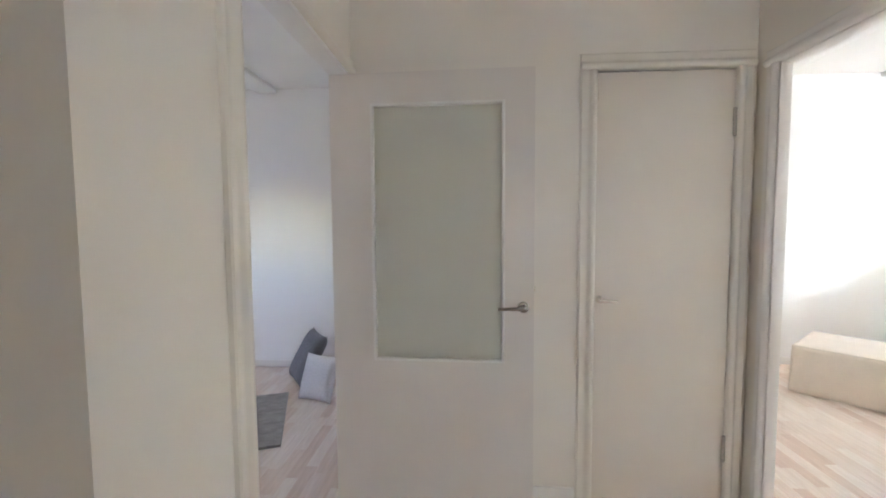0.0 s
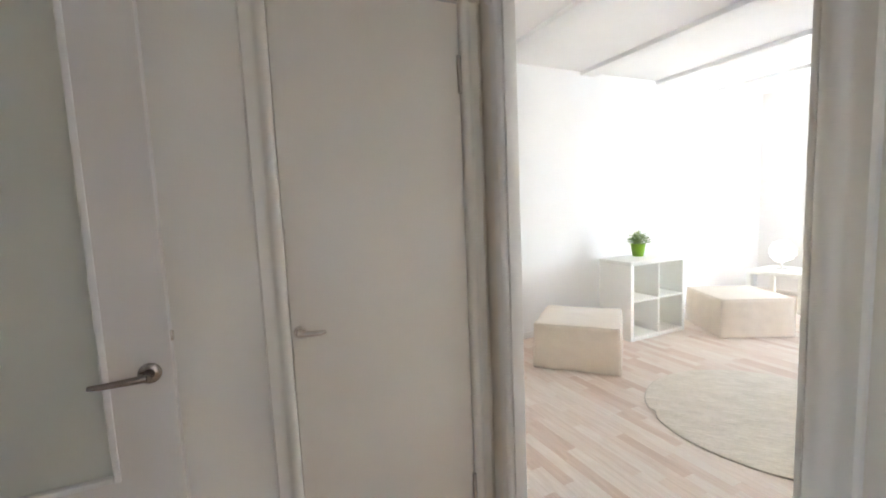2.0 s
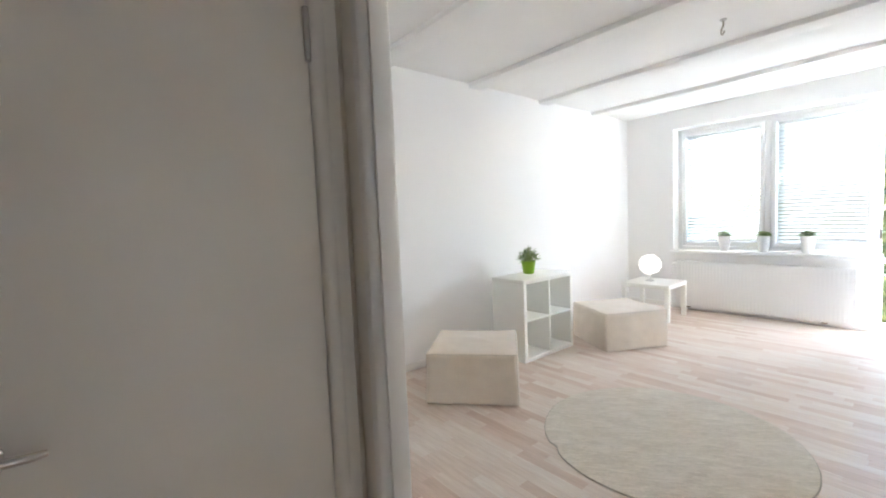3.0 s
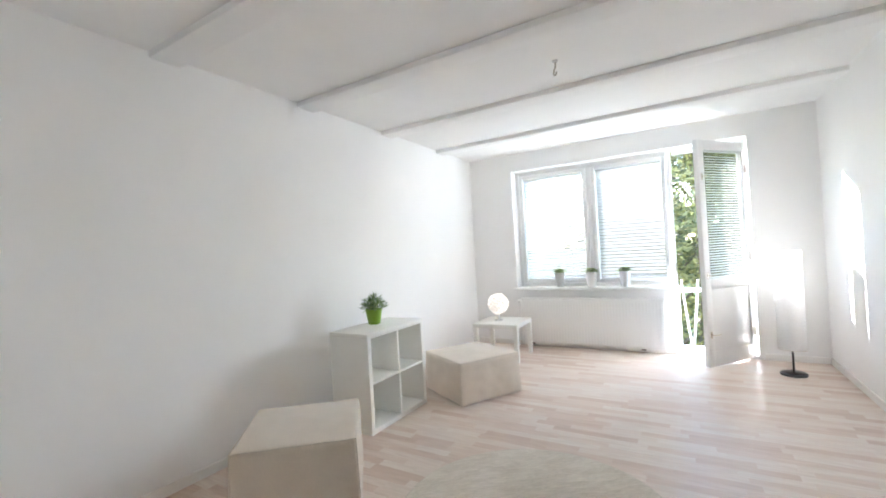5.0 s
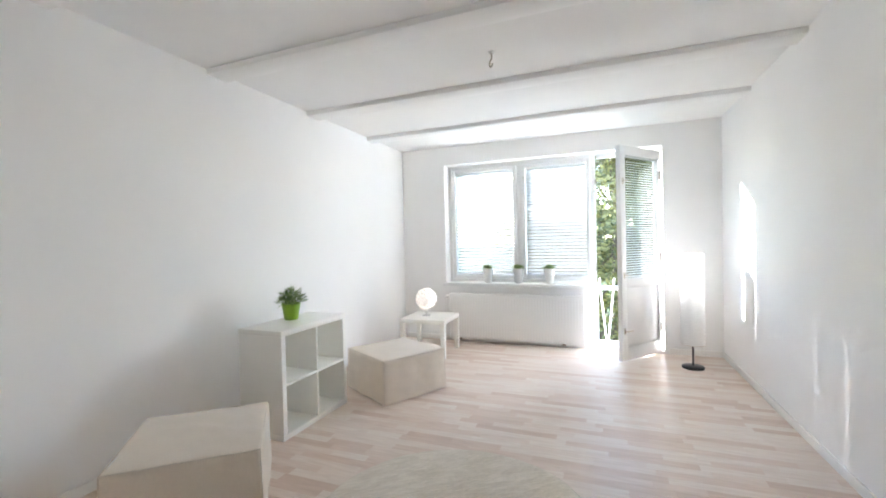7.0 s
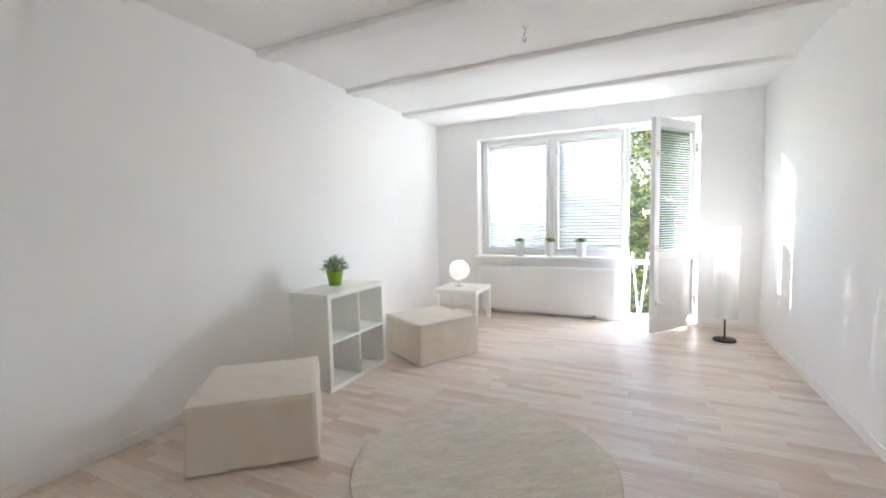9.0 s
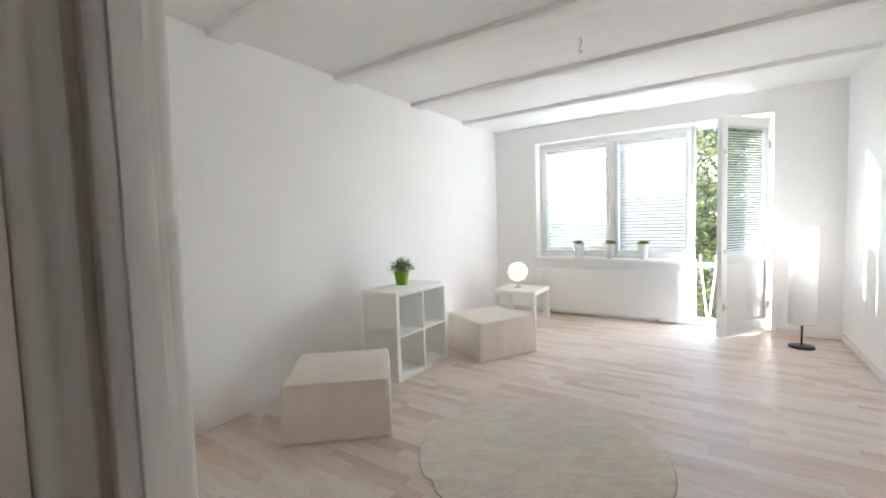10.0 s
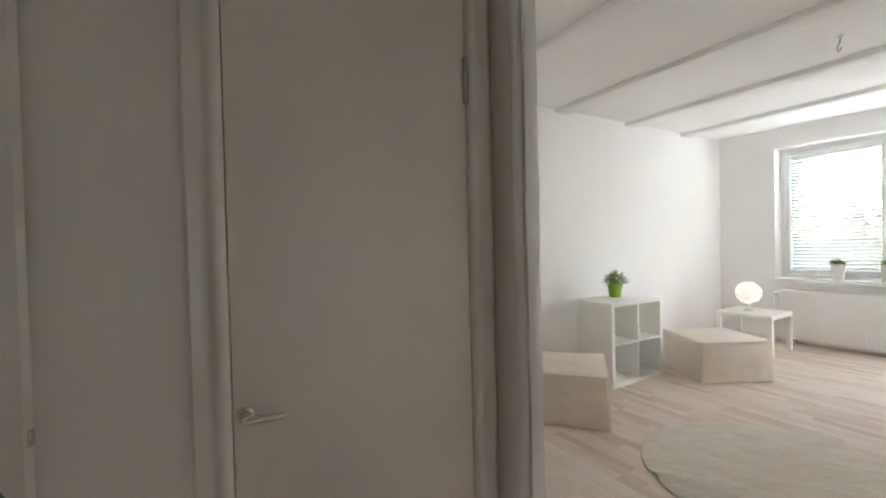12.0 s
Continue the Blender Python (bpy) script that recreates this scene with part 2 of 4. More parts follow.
# glare is held down in the window slats' colour; the door's stay paler
M_SLAT = translucent("thin_white_slat_dimmed", (0.60, 0.60, 0.60), 0.29)
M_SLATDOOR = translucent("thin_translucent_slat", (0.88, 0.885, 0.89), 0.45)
M_SHADE = translucent("white_lamp_cloth", (0.96, 0.96, 0.955), 0.72)
M_GLOW = glowing("lit_paper_petals", (1.0, 0.89, 0.78), 0.026)
M_FLOOR = floor_wood()
M_JOINT = plain("floor_joint", (0.40, 0.31, 0.24), 0.8, vary=0.1)
M_SUB = plain("concrete", (0.42, 0.41, 0.39), 0.9, vary=0.15, scale=2, fine=40, relief=0.5, dist=0.004)
M_RAIL = plain("white_railing_paint", (0.78, 0.78, 0.77), 0.4, vary=0.04, relief=0.1)
M_SOCKET = plain("white_plastic", (0.86, 0.85, 0.84), 0.4, vary=0.03, relief=0.03)
M_BARK = plain("bark", (0.11, 0.085, 0.06), 0.95, vary=0.35, scale=8, fine=40, relief=0.9, dist=0.02)
M_LEAF = leaf_mat("tree_leaves", (0.06, 0.07, 0.022), (0.25, 0.235, 0.085), 0.42)
M_PLANT = leaf_mat("pot_plant_leaves", (0.08, 0.16, 0.04), (0.34, 0.44, 0.17), 0.3)
M_GRASS = plain("lawn", (0.07, 0.11, 0.03), 0.95, vary=0.35, scale=0.8, fine=30, relief=0.9, dist=0.03)


# ---- building helpers ----
def box_in(bm, a, b, bevel=0.0, seg=2, m=None):
    """A box between two corners, its edges rounded."""
    lo = [min(p, q) for p, q in zip(a, b)]
    hi = [max(p, q) for p, q in zip(a, b)]
    mid = Matrix.Translation([(p + q) / 2 for p, q in zip(lo, hi)])
    size = Matrix.Diagonal([q - p for p, q in zip(lo, hi)] + [1])
    made = bmesh.ops.create_cube(bm, size=1.0, matrix=(m or Matrix()) @ mid @ size)
    if bevel:
        edges = list({e for v in made["verts"] for e in v.link_edges})
        bmesh.ops.bevel(bm, geom=edges, offset=bevel, segments=seg, affect="EDGES", profile=0.5)
    return bm


def boxes(*corners, bevel=0.0, seg=2, m=None):
    bm = bmesh.new()
    for a, b in corners:
        box_in(bm, a, b, bevel, seg, m)
    return bm


def lathe(profile, seg=32, m=None, close=False):
    """A turned form: radius and height pairs round the z axis."""
    bm = bmesh.new()
    rings = []
    for r, z in profile:
        if r < 1e-6:
            rings.append([bm.verts.new((0, 0, z))])
        else:
            rings.append([bm.verts.new((r * math.cos(2 * math.pi * k / seg), r * math.sin(2 * math.pi * k / seg), z)) for k in range(seg)])
    for lo, hi in zip(rings, rings[1:]):
        for k in range(seg):
            j = (k + 1) % seg
            if len(lo) == 1 and len(hi) > 1:
                bm.faces.new((lo[0], hi[j], hi[k]))
            elif len(hi) == 1 and len(lo) > 1:
                bm.faces.new((lo[k], lo[j], hi[0]))
            elif len(lo) > 1:
                bm.faces.new((lo[k], lo[j], hi[j], hi[k]))
    bmesh.ops.recalc_face_normals(bm, faces=bm.faces)
    if m:
        bm.transform(m)
    return bm


def tube(bm, points, radius, seg=10, closed=False):
    """A round bar along points; radius may be a list."""
    pts = [Vector(p) for p in points]
    n = len(pts)
    rad = radius if isinstance(radius, (list, tuple)) else [radius] * n
    rings = []
    side = None
    for i, p in enumerate(pts):
        ahead = pts[(i + 1) % n] if (closed or i < n - 1) else pts[i]
        back = pts[i - 1] if (closed or i > 0) else pts[i]
        way = (ahead - back).normalized()
        if side is None:
            side = way.orthogonal().normalized()
        side = (side - way * side.dot(way)).normalized()
        up = way.cross(side)
        rings.append([bm.verts.new(p + (side * math.cos(2 * math.pi * k / seg) + up * math.sin(2 * math.pi * k / seg)) * rad[i]) for k in range(seg)])
    pairs = list(zip(rings, rings[1:])) + ([(rings[-1], rings[0])] if closed else [])
    for lo, hi in pairs:
        for k in range(seg):
            j = (k + 1) % seg
            bm.faces.new((lo[k], lo[j], hi[j], hi[k]))
    if not closed:
        bm.faces.new(list(reversed(rings[0])))
        bm.faces.new(rings[-1])
    return bm


def mesh_of(name, bm, material, smooth=None):
    me = bpy.data.meshes.new(name)
    bmesh.ops.recalc_face_normals(bm, faces=bm.faces)
    bm.to_mesh(me)
    bm.free()
    me.materials.append(material)
    if smooth is not None:
        me.shade_smooth()
        if smooth < 180:
            me.set_sharp_from_angle(angle=radians(smooth))
    return me


def part(name, bm, material, parent, label="", smooth=40):
    """One mesh under a thing or a part, in the parent's own coordinates."""
    ob = new(name, mesh_of(name, bm, material, smooth))
    ob.parent = parent
    if label:
        ob["label"] = label
    return ob


def thing(name, label, category, at=None, group="", kind=""):
    ob = new(name)
    ob.empty_display_size = 0.1
    if at is not None:
        ob.matrix_world = at
    return tagged(ob, label, category, group, kind)


def solid(name, bm, material, label, category, at=None, kind="", smooth=40):
    ob = new(name, mesh_of(name, bm, material, smooth))
    if at is not None:
        ob.matrix_world = at
    return tagged(ob, label, category, "", kind)


# ---- plan, in metres ----
XW, XE = 1.239, 6.81          # living room, partition face and window wall face
YS, YN = 0.14, 4.105         # right and left walls
ZC = 2.69
HX0, HX1, HY = -0.68, 1.18, 2.03   # hall: bedroom wall, partition, cupboard wall
OP0, OP1, OPZ = 1.036, 1.882, 2.022  # opening from hall to living room
BX, BY = -4.1, 3.85          # bedroom, far walls
BD0, BD1, BDZ = 1.013, 2.012, 2.06   # bedroom doorway
GX = 6.98                    # plane of the window frames
WY0, WY1, WZ0, WZ1 = 1.50, 3.46, 0.80, 2.445
DY0, DY1, DZ0 = 0.735, 1.50, 0.04


def structure(name, bm, material, label, category):
    return solid(name, bm, material, label, category, kind="structure")


def pierced(u0, u1, z0, z1, d0, d1, holes, across="y"):
    """One wall as a single closed sheet: it runs along y (or x) from u0 to u1, is d0..d1 thick, and each hole (u0, u1, z0, z1) goes through."""
    us = sorted({u0, u1, *(h[0] for h in holes), *(h[1] for h in holes)})
    zs = sorted({z0, z1, *(h[2] for h in holes), *(h[3] for h in holes)})
    full = {(i, k) for i in range(len(us) - 1) for k in range(len(zs) - 1)
            if not any(h[0] <= us[i] and us[i + 1] <= h[1] and h[2] <= zs[k] and zs[k + 1] <= h[3] for h in holes)}
    bm, made = bmesh.new(), {}

    def corner(i, k, d):
        if (i, k, d) not in made:
            made[i, k, d] = bm.verts.new((d, us[i], zs[k]) if across == "y" else (us[i], d, zs[k]))
        return made[i, k, d]

    for i, k in full:
        for d in (d0, d1):
            bm.faces.new([corner(i + p, k + q, d) for p, q in ((0, 0), (1, 0), (1, 1), (0, 1))])
        for di, dk, (p, q), (r, t) in ((-1, 0, (0, 0), (0, 1)), (1, 0, (1, 0), (1, 1)), (0, -1, (0, 0), (1, 0)), (0, 1, (0, 1), (1, 1))):
            if (i + di, k + dk) not in full:
                bm.faces.new((corner(i + p, k + q, d0), corner(i + r, k + t, d0), corner(i + r, k + t, d1), corner(i + p, k + q, d1)))
    return bm


structure("wall_north", boxes(((XW, YN, 0), (XE + 0.3, YN + 0.15, ZC))), M_WALL, "smooth white painted wall behind the cube shelf", "wall")
structure("wall_south", boxes(((XW, YS - 0.15, 0), (XE + 0.3, YS, ZC))), M_WALL, "smooth white painted wall with streaks of sunlight", "wall")
structure("wall_east", pierced(YS, YN, -0.2, ZC, XE, XE + 0.3, ((WY0, WY1, WZ0 - 0.04, WZ1), (DY0, WY0, DZ0 - 0.005, WZ1))), M_WALL, "white painted window wall with a deep reveal", "wall")
structure("wall_west", pierced(-1.4, YN + 0.15, 0, ZC, HX1, XW, ((OP0, OP1 + 0.035, 0, OPZ),)), M_HALL, "thin cream partition wall with an open doorway", "wall")
structure("wall_lining", pierced(YS, YN, 0, ZC, XW, XW + 0.004, ((OP0 - 0.07, OP1 + 0.07, 0, OPZ + 0.07),)), M_WALL, "white paint on the living room side of the partition", "wall")
structure("wall_cupboard", pierced(HX0, HX1, 0, ZC, HY, HY + 0.1, ((0.44, 1.12, 0, 2.08),), "x"), M_HALL, "cream painted hall wall around a narrow cupboard door", "wall")
structure("wall_closet", boxes(((0.3, HY + 0.6, 0), (HX1, HY + 0.7, ZC))), M_HALL, "plain back wall of the cupboard", "wall")
structure("wall_bedroom_side", pierced(0.585, BY, 0, ZC, HX0 - 0.08, HX0, ((BD0, BD1, 0, BDZ),)), M_HALL, "cream painted hall wall with the bedroom doorway", "wall")
structure("wall_hall_side", boxes(((-2.2, 0.585, 0), (HX0 - 0.08, 0.665, ZC))), M_HALL, "cream painted wall round the hall corner", "wall")
structure("wall_bedroom_far", boxes(((BX - 0.15, BY, 0), (HX0, BY + 0.15, 2.6))), M_WALL, "white bedroom wall with a low socket", "wall")
# opening's place and size are made up to admit the bedroom fill
structure("wall_bedroom_opening", pierced(-0.2, BY, 0, 2.6, BX - 0.15, BX, ((2.3, 2.9, 1.1, 1.7),)), M_WALL, "white bedroom wall with an unseen opening added for fill light", "wall")
structure("wall_bedroom_near", boxes(((BX - 0.15, 0.585, 0), (-2.2, 0.735, 2.6))), M_WALL, "plain white bedroom wall", "wall")
# the opening is invented, to let the hall's fill lamp in
structure("wall_hall_end", pierced(-2.3, HX1, 0, ZC, -1.5, -1.4, ((0.5, 1.14, 0, 2.05),), "x"), M_HALL, "plain cream wall closing the hall, with an added opening for fill light", "wall")
structure("wall_hall_far", boxes(((-2.3, -1.4, 0), (-2.2, 0.585, ZC))), M_HALL, "plain cream wall at the end of the hall", "wall")
# unseen box, added to enclose the hall's fill lamp
structure("wall_fill_box", boxes(((-0.6, -2.6, 0), (1.4, -2.5, ZC)), ((-0.7, -2.6, 0), (-0.6, -1.5, ZC)), ((1.4, -2.6, 0), (1.5, -1.5, ZC)), ((-0.7, -2.6, ZC), (1.5, -1.5, ZC + 0.1)), ((-0.7, -2.6, -0.1), (1.5, -1.5, -0.004))), M_WALL, "plain box added behind the hall round its fill lamp", "wall")

# ceilings: the living room's has shallow beams across it
bm = boxes(((XW, YS - 0.15, ZC), (XE + 0.3, YN + 0.15, ZC + 0.2)))
for k in range(-1, 4):
    x = 3.545 + k * 1.118
    if 1.3 < x < 6.6:
        skew = Matrix.Identity(4)
        skew[0][1], skew[0][3] = 0.013, 0.005
        box_in(bm, (x, YS - 0.01, ZC - 0.042), (x + 0.19, YN + 0.01, ZC + 0.02), 0.012, 2, skew)
structure("ceiling", bm, M_CEIL, "white painted ceiling with shallow beams across it", "ceiling")
structure("ceiling_hall", boxes(((-2.3, -1.5, ZC - 0.02), (HX1, HY + 0.7, ZC + 0.18))), M_CEIL, "plain hall ceiling", "ceiling")
bm = boxes(((BX - 0.15, 0.5, 2.6), (HX0 - 0.08, BY + 0.15, 2.68)))
box_in(bm, (-2.05, 0.7, 2.56), (-1.87, BY, 2.605), 0.012, 2)
structure("ceiling_bedroom", bm, M_CEIL, "white bedroom ceiling with a shallow beam", "ceiling")

# skirting boards
SK = 0.065


def skirting(name, *runs):
    bm = bmesh.new()
    for a, b in runs:
        box_in(bm, a, b, 0.004, 2)
    structure(name, bm, M_TRIM, "low white painted skirting board", "skirting")


skirting("baseboard_north", ((XW + 0.02, YN - 0.014, 0), (XE - 0.016, YN, SK)))
skirting("baseboard_south", ((XW + 0.02, YS, 0), (XE - 0.016, YS + 0.014, SK)))
skirting("baseboard_east", ((XE - 0.014, YS + 0.016, 0), (XE, DY0 - 0.05, SK)), ((XE - 0.014, WY0 + 0.03, 0), (XE, YN - 0.016, SK)))
skirting("baseboard_west", ((XW + 0.004, YS + 0.016, 0), (XW + 0.018, OP0 - 0.075, SK)), ((XW + 0.004, OP1 + 0.075, 0), (XW + 0.018, YN - 0.016, SK)))
skirting("baseboard_hall", ((HX0 + 0.01, HY - 0.014, 0), (0.39, HY, SK)), ((HX0, 0.6, 0), (HX0 + 0.014, 0.94, SK)), ((HX1 - 0.014, -1.4, 0), (HX1, 0.97, SK)))
skirting("baseboard_bedroom", ((BX, BY - 0.014, 0), (HX0 - 0.09, BY, SK)))


# door casings: moulded boards, each with a rounded bead at its inner edge
def casing_board(length, width=0.068, depth=0.031):
    """Along z from 0; inner edge at x=0, outer at x=width; face towards -y."""
    bm = bmesh.new()
    outline = [(0, 0), (0, -depth * 0.55), (0.004, -depth * 0.80), (0.011, -depth * 0.97), (0.016, -depth), (0.022, -depth * 0.97), (0.029, -depth * 0.82), (0.034, -depth * 0.60),
               (0.039, -depth * 0.50), (width * 0.66, -depth * 0.49), (width * 0.82, -depth * 0.54), (width - 0.006, -depth * 0.56), (width - 0.001, -depth * 0.4), (width, 0)]
    lo = [bm.verts.new((x, y, 0)) for x, y in outline]
    hi = [bm.verts.new((x, y, length)) for x, y in outline]
    for k in range(len(outline)):
        j = (k + 1) % len(outline)
        bm.faces.new((lo[k], lo[j], hi[j], hi[k]))
    bm.faces.new(lo)
    bm.faces.new(hi)
    return bm


def casing(name, width_open, height_open, at, label, width=0.068, far=True, paint=None):
    """Trim round an opening that spans x 0..width_open, on the face y=0 towards -y."""
    t = thing(name, label, "door casing", at, kind="structure")
    if far:
        b = casing_board(height_open, width)
        b.transform(Matrix.Translation((width_open, 0, 0)))
        part("casing_board", b, paint or M_TRIM, t, smooth=30)
    b = casing_board(height_open, width)
    b.transform(Matrix.Diagonal((-1, 1, 1, 1)))
    part("casing_board", b, paint or M_TRIM, t, smooth=30)
    b = casing_board(width_open + (2 if far else 1) * width, width)
    b.transform(Matrix.Translation((-width, 0, height_open)) @ pose(0, 0, 0, 0, 90, 0) @ Matrix.Diagonal((-1, 1, 1, 1)))
    part("casing_head", b, paint or M_TRIM, t, smooth=30)
    return t


casing("trim_cupboard", 0.620, 2.056, pose(0.470, HY, 0), "cream painted moulded casing round the cupboard door", 0.074, True, M_HALLTRIM)
casing("trim_opening", OP1 - OP0, OPZ, pose(HX1, OP1, 0, 0, 0, -90), "white painted casing round the living room doorway")
casing("trim_opening_inside", OP1 - OP0 + 0.065, OPZ + 0.015, pose(XW, OP0 - 0.015, 0, 0, 0, 90), "white painted casing on the living room side")
casing("trim_bedroom", BD1 - BD0, BDZ, pose(HX0, BD0, 0, 0, 0, 90), "cream painted casing round the bedroom doorway", 0.068, False, M_HALLTRIM)
# linings of the doorways
bm = boxes(((HX1 - 0.004, OP1 - 0.006, 0), (1.221, OP1 + 0.034, OPZ)), ((HX1 - 0.004, OP0 - 0.002, 0), (XW + 0.003, OP0 + 0.006, OPZ)),
           ((HX1 - 0.004, OP0, OPZ - 0.006), (XW + 0.003, OP1, OPZ + 0.002)), bevel=0.002)
box_in(bm, (HX1 - 0.012, OP1 - 0.014, 0), (HX1 + 0.028, OP1 - 0.004, OPZ), 0.003)
box_in(bm, (HX1 - 0.012, OP0 + 0.004, 0), (HX1 + 0.028, OP0 + 0.014, OPZ), 0.003)
structure("trim_lining", bm, M_TRIM, "white painted lining of the open doorway", "door lining")
structure("trim_bedroom_lining", boxes(((HX0 - 0.085, BD0 - 0.002, 0), (HX0 + 0.004, BD0 + 0.012, BDZ)), ((HX0 - 0.085, BD1 - 0.012, 0), (HX0 + 0.004, BD1 + 0.002, BDZ)),
          ((HX0 - 0.085, BD0, BDZ - 0.012), (HX0 + 0.004, BD1, BDZ + 0.002)), bevel=0.003), M_TRIM, "cream painted lining of the bedroom doorway", "door lining")


# ---- doors in the hall ----
def lever(parent, material, at, length=0.115, rose=0.026, way=-1):
    """A lever handle on a round rose, standing out along -y."""
    h = part("door_handle", lathe([(0, 0), (rose * 0.9, 0), (rose, 0.003), (rose, 0.007), (rose * 0.85, 0.010), (0.012, 0.011), (0.010, 0.03), (0.010, 0.046), (0, 0.047)], 28, pose(0, 0, 0, 90)), material, parent, "worn metal lever handle")
    h.matrix_local = at
    bm = bmesh.new()
    tube(bm, [(0, -0.042, 0.0), (way * length * 0.13, -0.046, 0.0), (way * length * 0.4, -0.046, -0.001), (way * length * 0.75, -0.045, -0.003), (way * length, -0.038, -0.004)], [0.0095, 0.0095, 0.0085, 0.0075, 0.006], 12)
    part("lever", bm, material, h)
    return h


def framed_leaf(w, h, t, hole):
    """A door leaf with a rectangular hole (x0, z0, x1, z1); x 0..w, y 0..t."""
    x0, z0, x1, z1 = hole
    return boxes(((0, 0, 0), (x0, t, h)), ((x1, 0, 0), (w, t, h)), ((x0, 0, 0), (x1, t, z0)), ((x0, 0, z1), (x1, t, h)))


def bead(x0, z0, x1, z1, y, wide=0.014, proud=0.008):
    return boxes(((x0, y - proud, z0), (x0 + wide, y + 0.012, z1)), ((x1 - wide, y - proud, z0), (x1, y + 0.012, z1)),
                 ((x0 + wide, y - proud, z0), (x1 - wide, y + 0.012, z0 + wide)), ((x0 + wide, y - proud, z1 - wide), (x1 - wide, y + 0.012, z1)), bevel=0.003)


DW = 0.94
door = thing("door_1", "grey-beige painted door with a large frosted pane, standing open", "door", pose(-0.764, 1.960, 0.012, 0, 0, -1.9), kind="structure")
GH = (0.192, 0.701, 0.807, 1.899)
part("leaf", framed_leaf(DW, 2.038, 0.04, GH), M_DOORG, door)
part("glazing_bead", bead(*GH, 0.004, 0.014, 0.010), M_TRIM, door, "pale raised glazing bead")
part("glazing_bead", bead(*GH, 0.034, 0.014, 0.002), M_TRIM, door, "pale raised glazing bead")
part("pane", boxes(((GH[0] + 0.004, 0.016, GH[1] + 0.004), (GH[2] - 0.004, 0.022, GH[3] - 0.004))), M_FROST, door, "frosted greenish glass pane")
lever(door, M_DARKSTEEL, pose(0.892, 0, 0.965))
part("latch", boxes(((DW - 0.002, 0.012, 1.035), (DW + 0.006, 0.028, 1.06)), bevel=0.002), M_STEEL, door, "small latch in the door edge")
for z in (0.25, 1.75):
    part("hinge", lathe([(0, 0), (0.007, 0), (0.007, 0.09), (0, 0.09)], 12, pose(-0.004, 0.042, z)), M_STEEL, door)

door = thing("door_2", "narrow flush cream cupboard door, closed", "door", pose(0.4725, HY - 0.004, 0.015), kind="structure")
CW, CH = 0.615, 2.034
part("leaf", boxes(((0, 0, 0), (CW, 0.036, CH)), bevel=0.003), M_DOOR, door)
for z in (0.205, 1.735):
    part("hinge", lathe([(0, 0), (0.0075, 0), (0.0075, 0.125), (0, 0.125)], 12, pose(CW - 0.004, -0.008, z)), M_HINGE, door, "painted butt hinge knuckle")
lever(door, M_STEEL, pose(0.024, 0, 0.982), 0.072, 0.018, 1)
structure("trim_cupboard_stop", boxes(((0.44, HY + 0.001, 0), (0.4705, HY + 0.06, 2.075)), ((1.0895, HY + 0.001, 0), (1.12, HY + 0.06, 2.075)), ((0.4705, HY + 0.001, 2.0555), (1.0895, HY + 0.06, 2.08)),
          ((0.44, HY + 0.061, 0.0), (1.12, HY + 0.07, 2.08))), M_TRIM, "painted rebate behind the cupboard door", "door lining")

# ---- window, balcony door ----
win = thing("window_1", "white painted double casement window with blinds between the panes", "window", pose(GX, 0, 0), kind="structure")
FR = 0.045
part("window_frame", boxes(((0, WY1 - 0.05, WZ0), (0.12, WY1, WZ1)), ((0, WY0 - 0.025, WZ0), (0.05, WY0 + 0.03, WZ1)),
     ((0, 2.415, WZ0 + 0.045), (0.12, 2.475, WZ1 - 0.055)), ((0, WY0 + 0.03, WZ0), (0.12, WY1 - 0.05, WZ0 + 0.045)), ((0, WY0 + 0.03, WZ1 - 0.055), (0.12, WY1 - 0.05, WZ1)), bevel=0.004), M_WIN, win)


def sash(y0, y1, z0, z1):
    s = part("sash", boxes(((-0.012, y0, z0), (0.115, y0 + FR, z1)), ((-0.012, y1 - FR, z0), (0.115, y1, z1)),
             ((-0.0115, y0 + FR, z0), (0.1145, y1 - FR, z0 + FR)), ((-0.0115, y0 + FR, z1 - FR), (0.1145, y1 - FR, z1)), bevel=0.004), M_WIN, win)
    for x in (0.0, 0.09):
        p = part("pane", boxes(((x, y0 + FR - 0.003, z0 + FR - 0.003), (x + 0.004, y1 - FR + 0.003, z1 - FR + 0.003))), M_GLASS, s)
        p.visible_shadow = False
    return s


SZ0, SZ1 = WZ0 + 0.05, WZ1 - 0.06
SASHES = [(WY0 + 0.035, 2.41), (2.48, WY1 - 0.055)]
for (y0, y1), side in zip(SASHES, (1, -1)):
    s = sash(y0, y1, SZ0, SZ1)
    yl = y1 - 0.03 if side == 1 else y0 + 0.03
    for z in (2.2,):
        part("latch", boxes(((-0.026, yl - 0.006, z - 0.03), (-0.011, yl + 0.006, z + 0.03)), bevel=0.003), M_STEEL, s, "small grey sash latch")
    yh = y0 + 0.012 if side == 1 else y1 - 0.012
    for z in (1.05, 2.2):
        part("hinge", lathe([(0, 0), (0.008, 0), (0.008, 0.08), (0, 0.08)], 10, pose(-0.016, yh, z)), M_WIN, s)


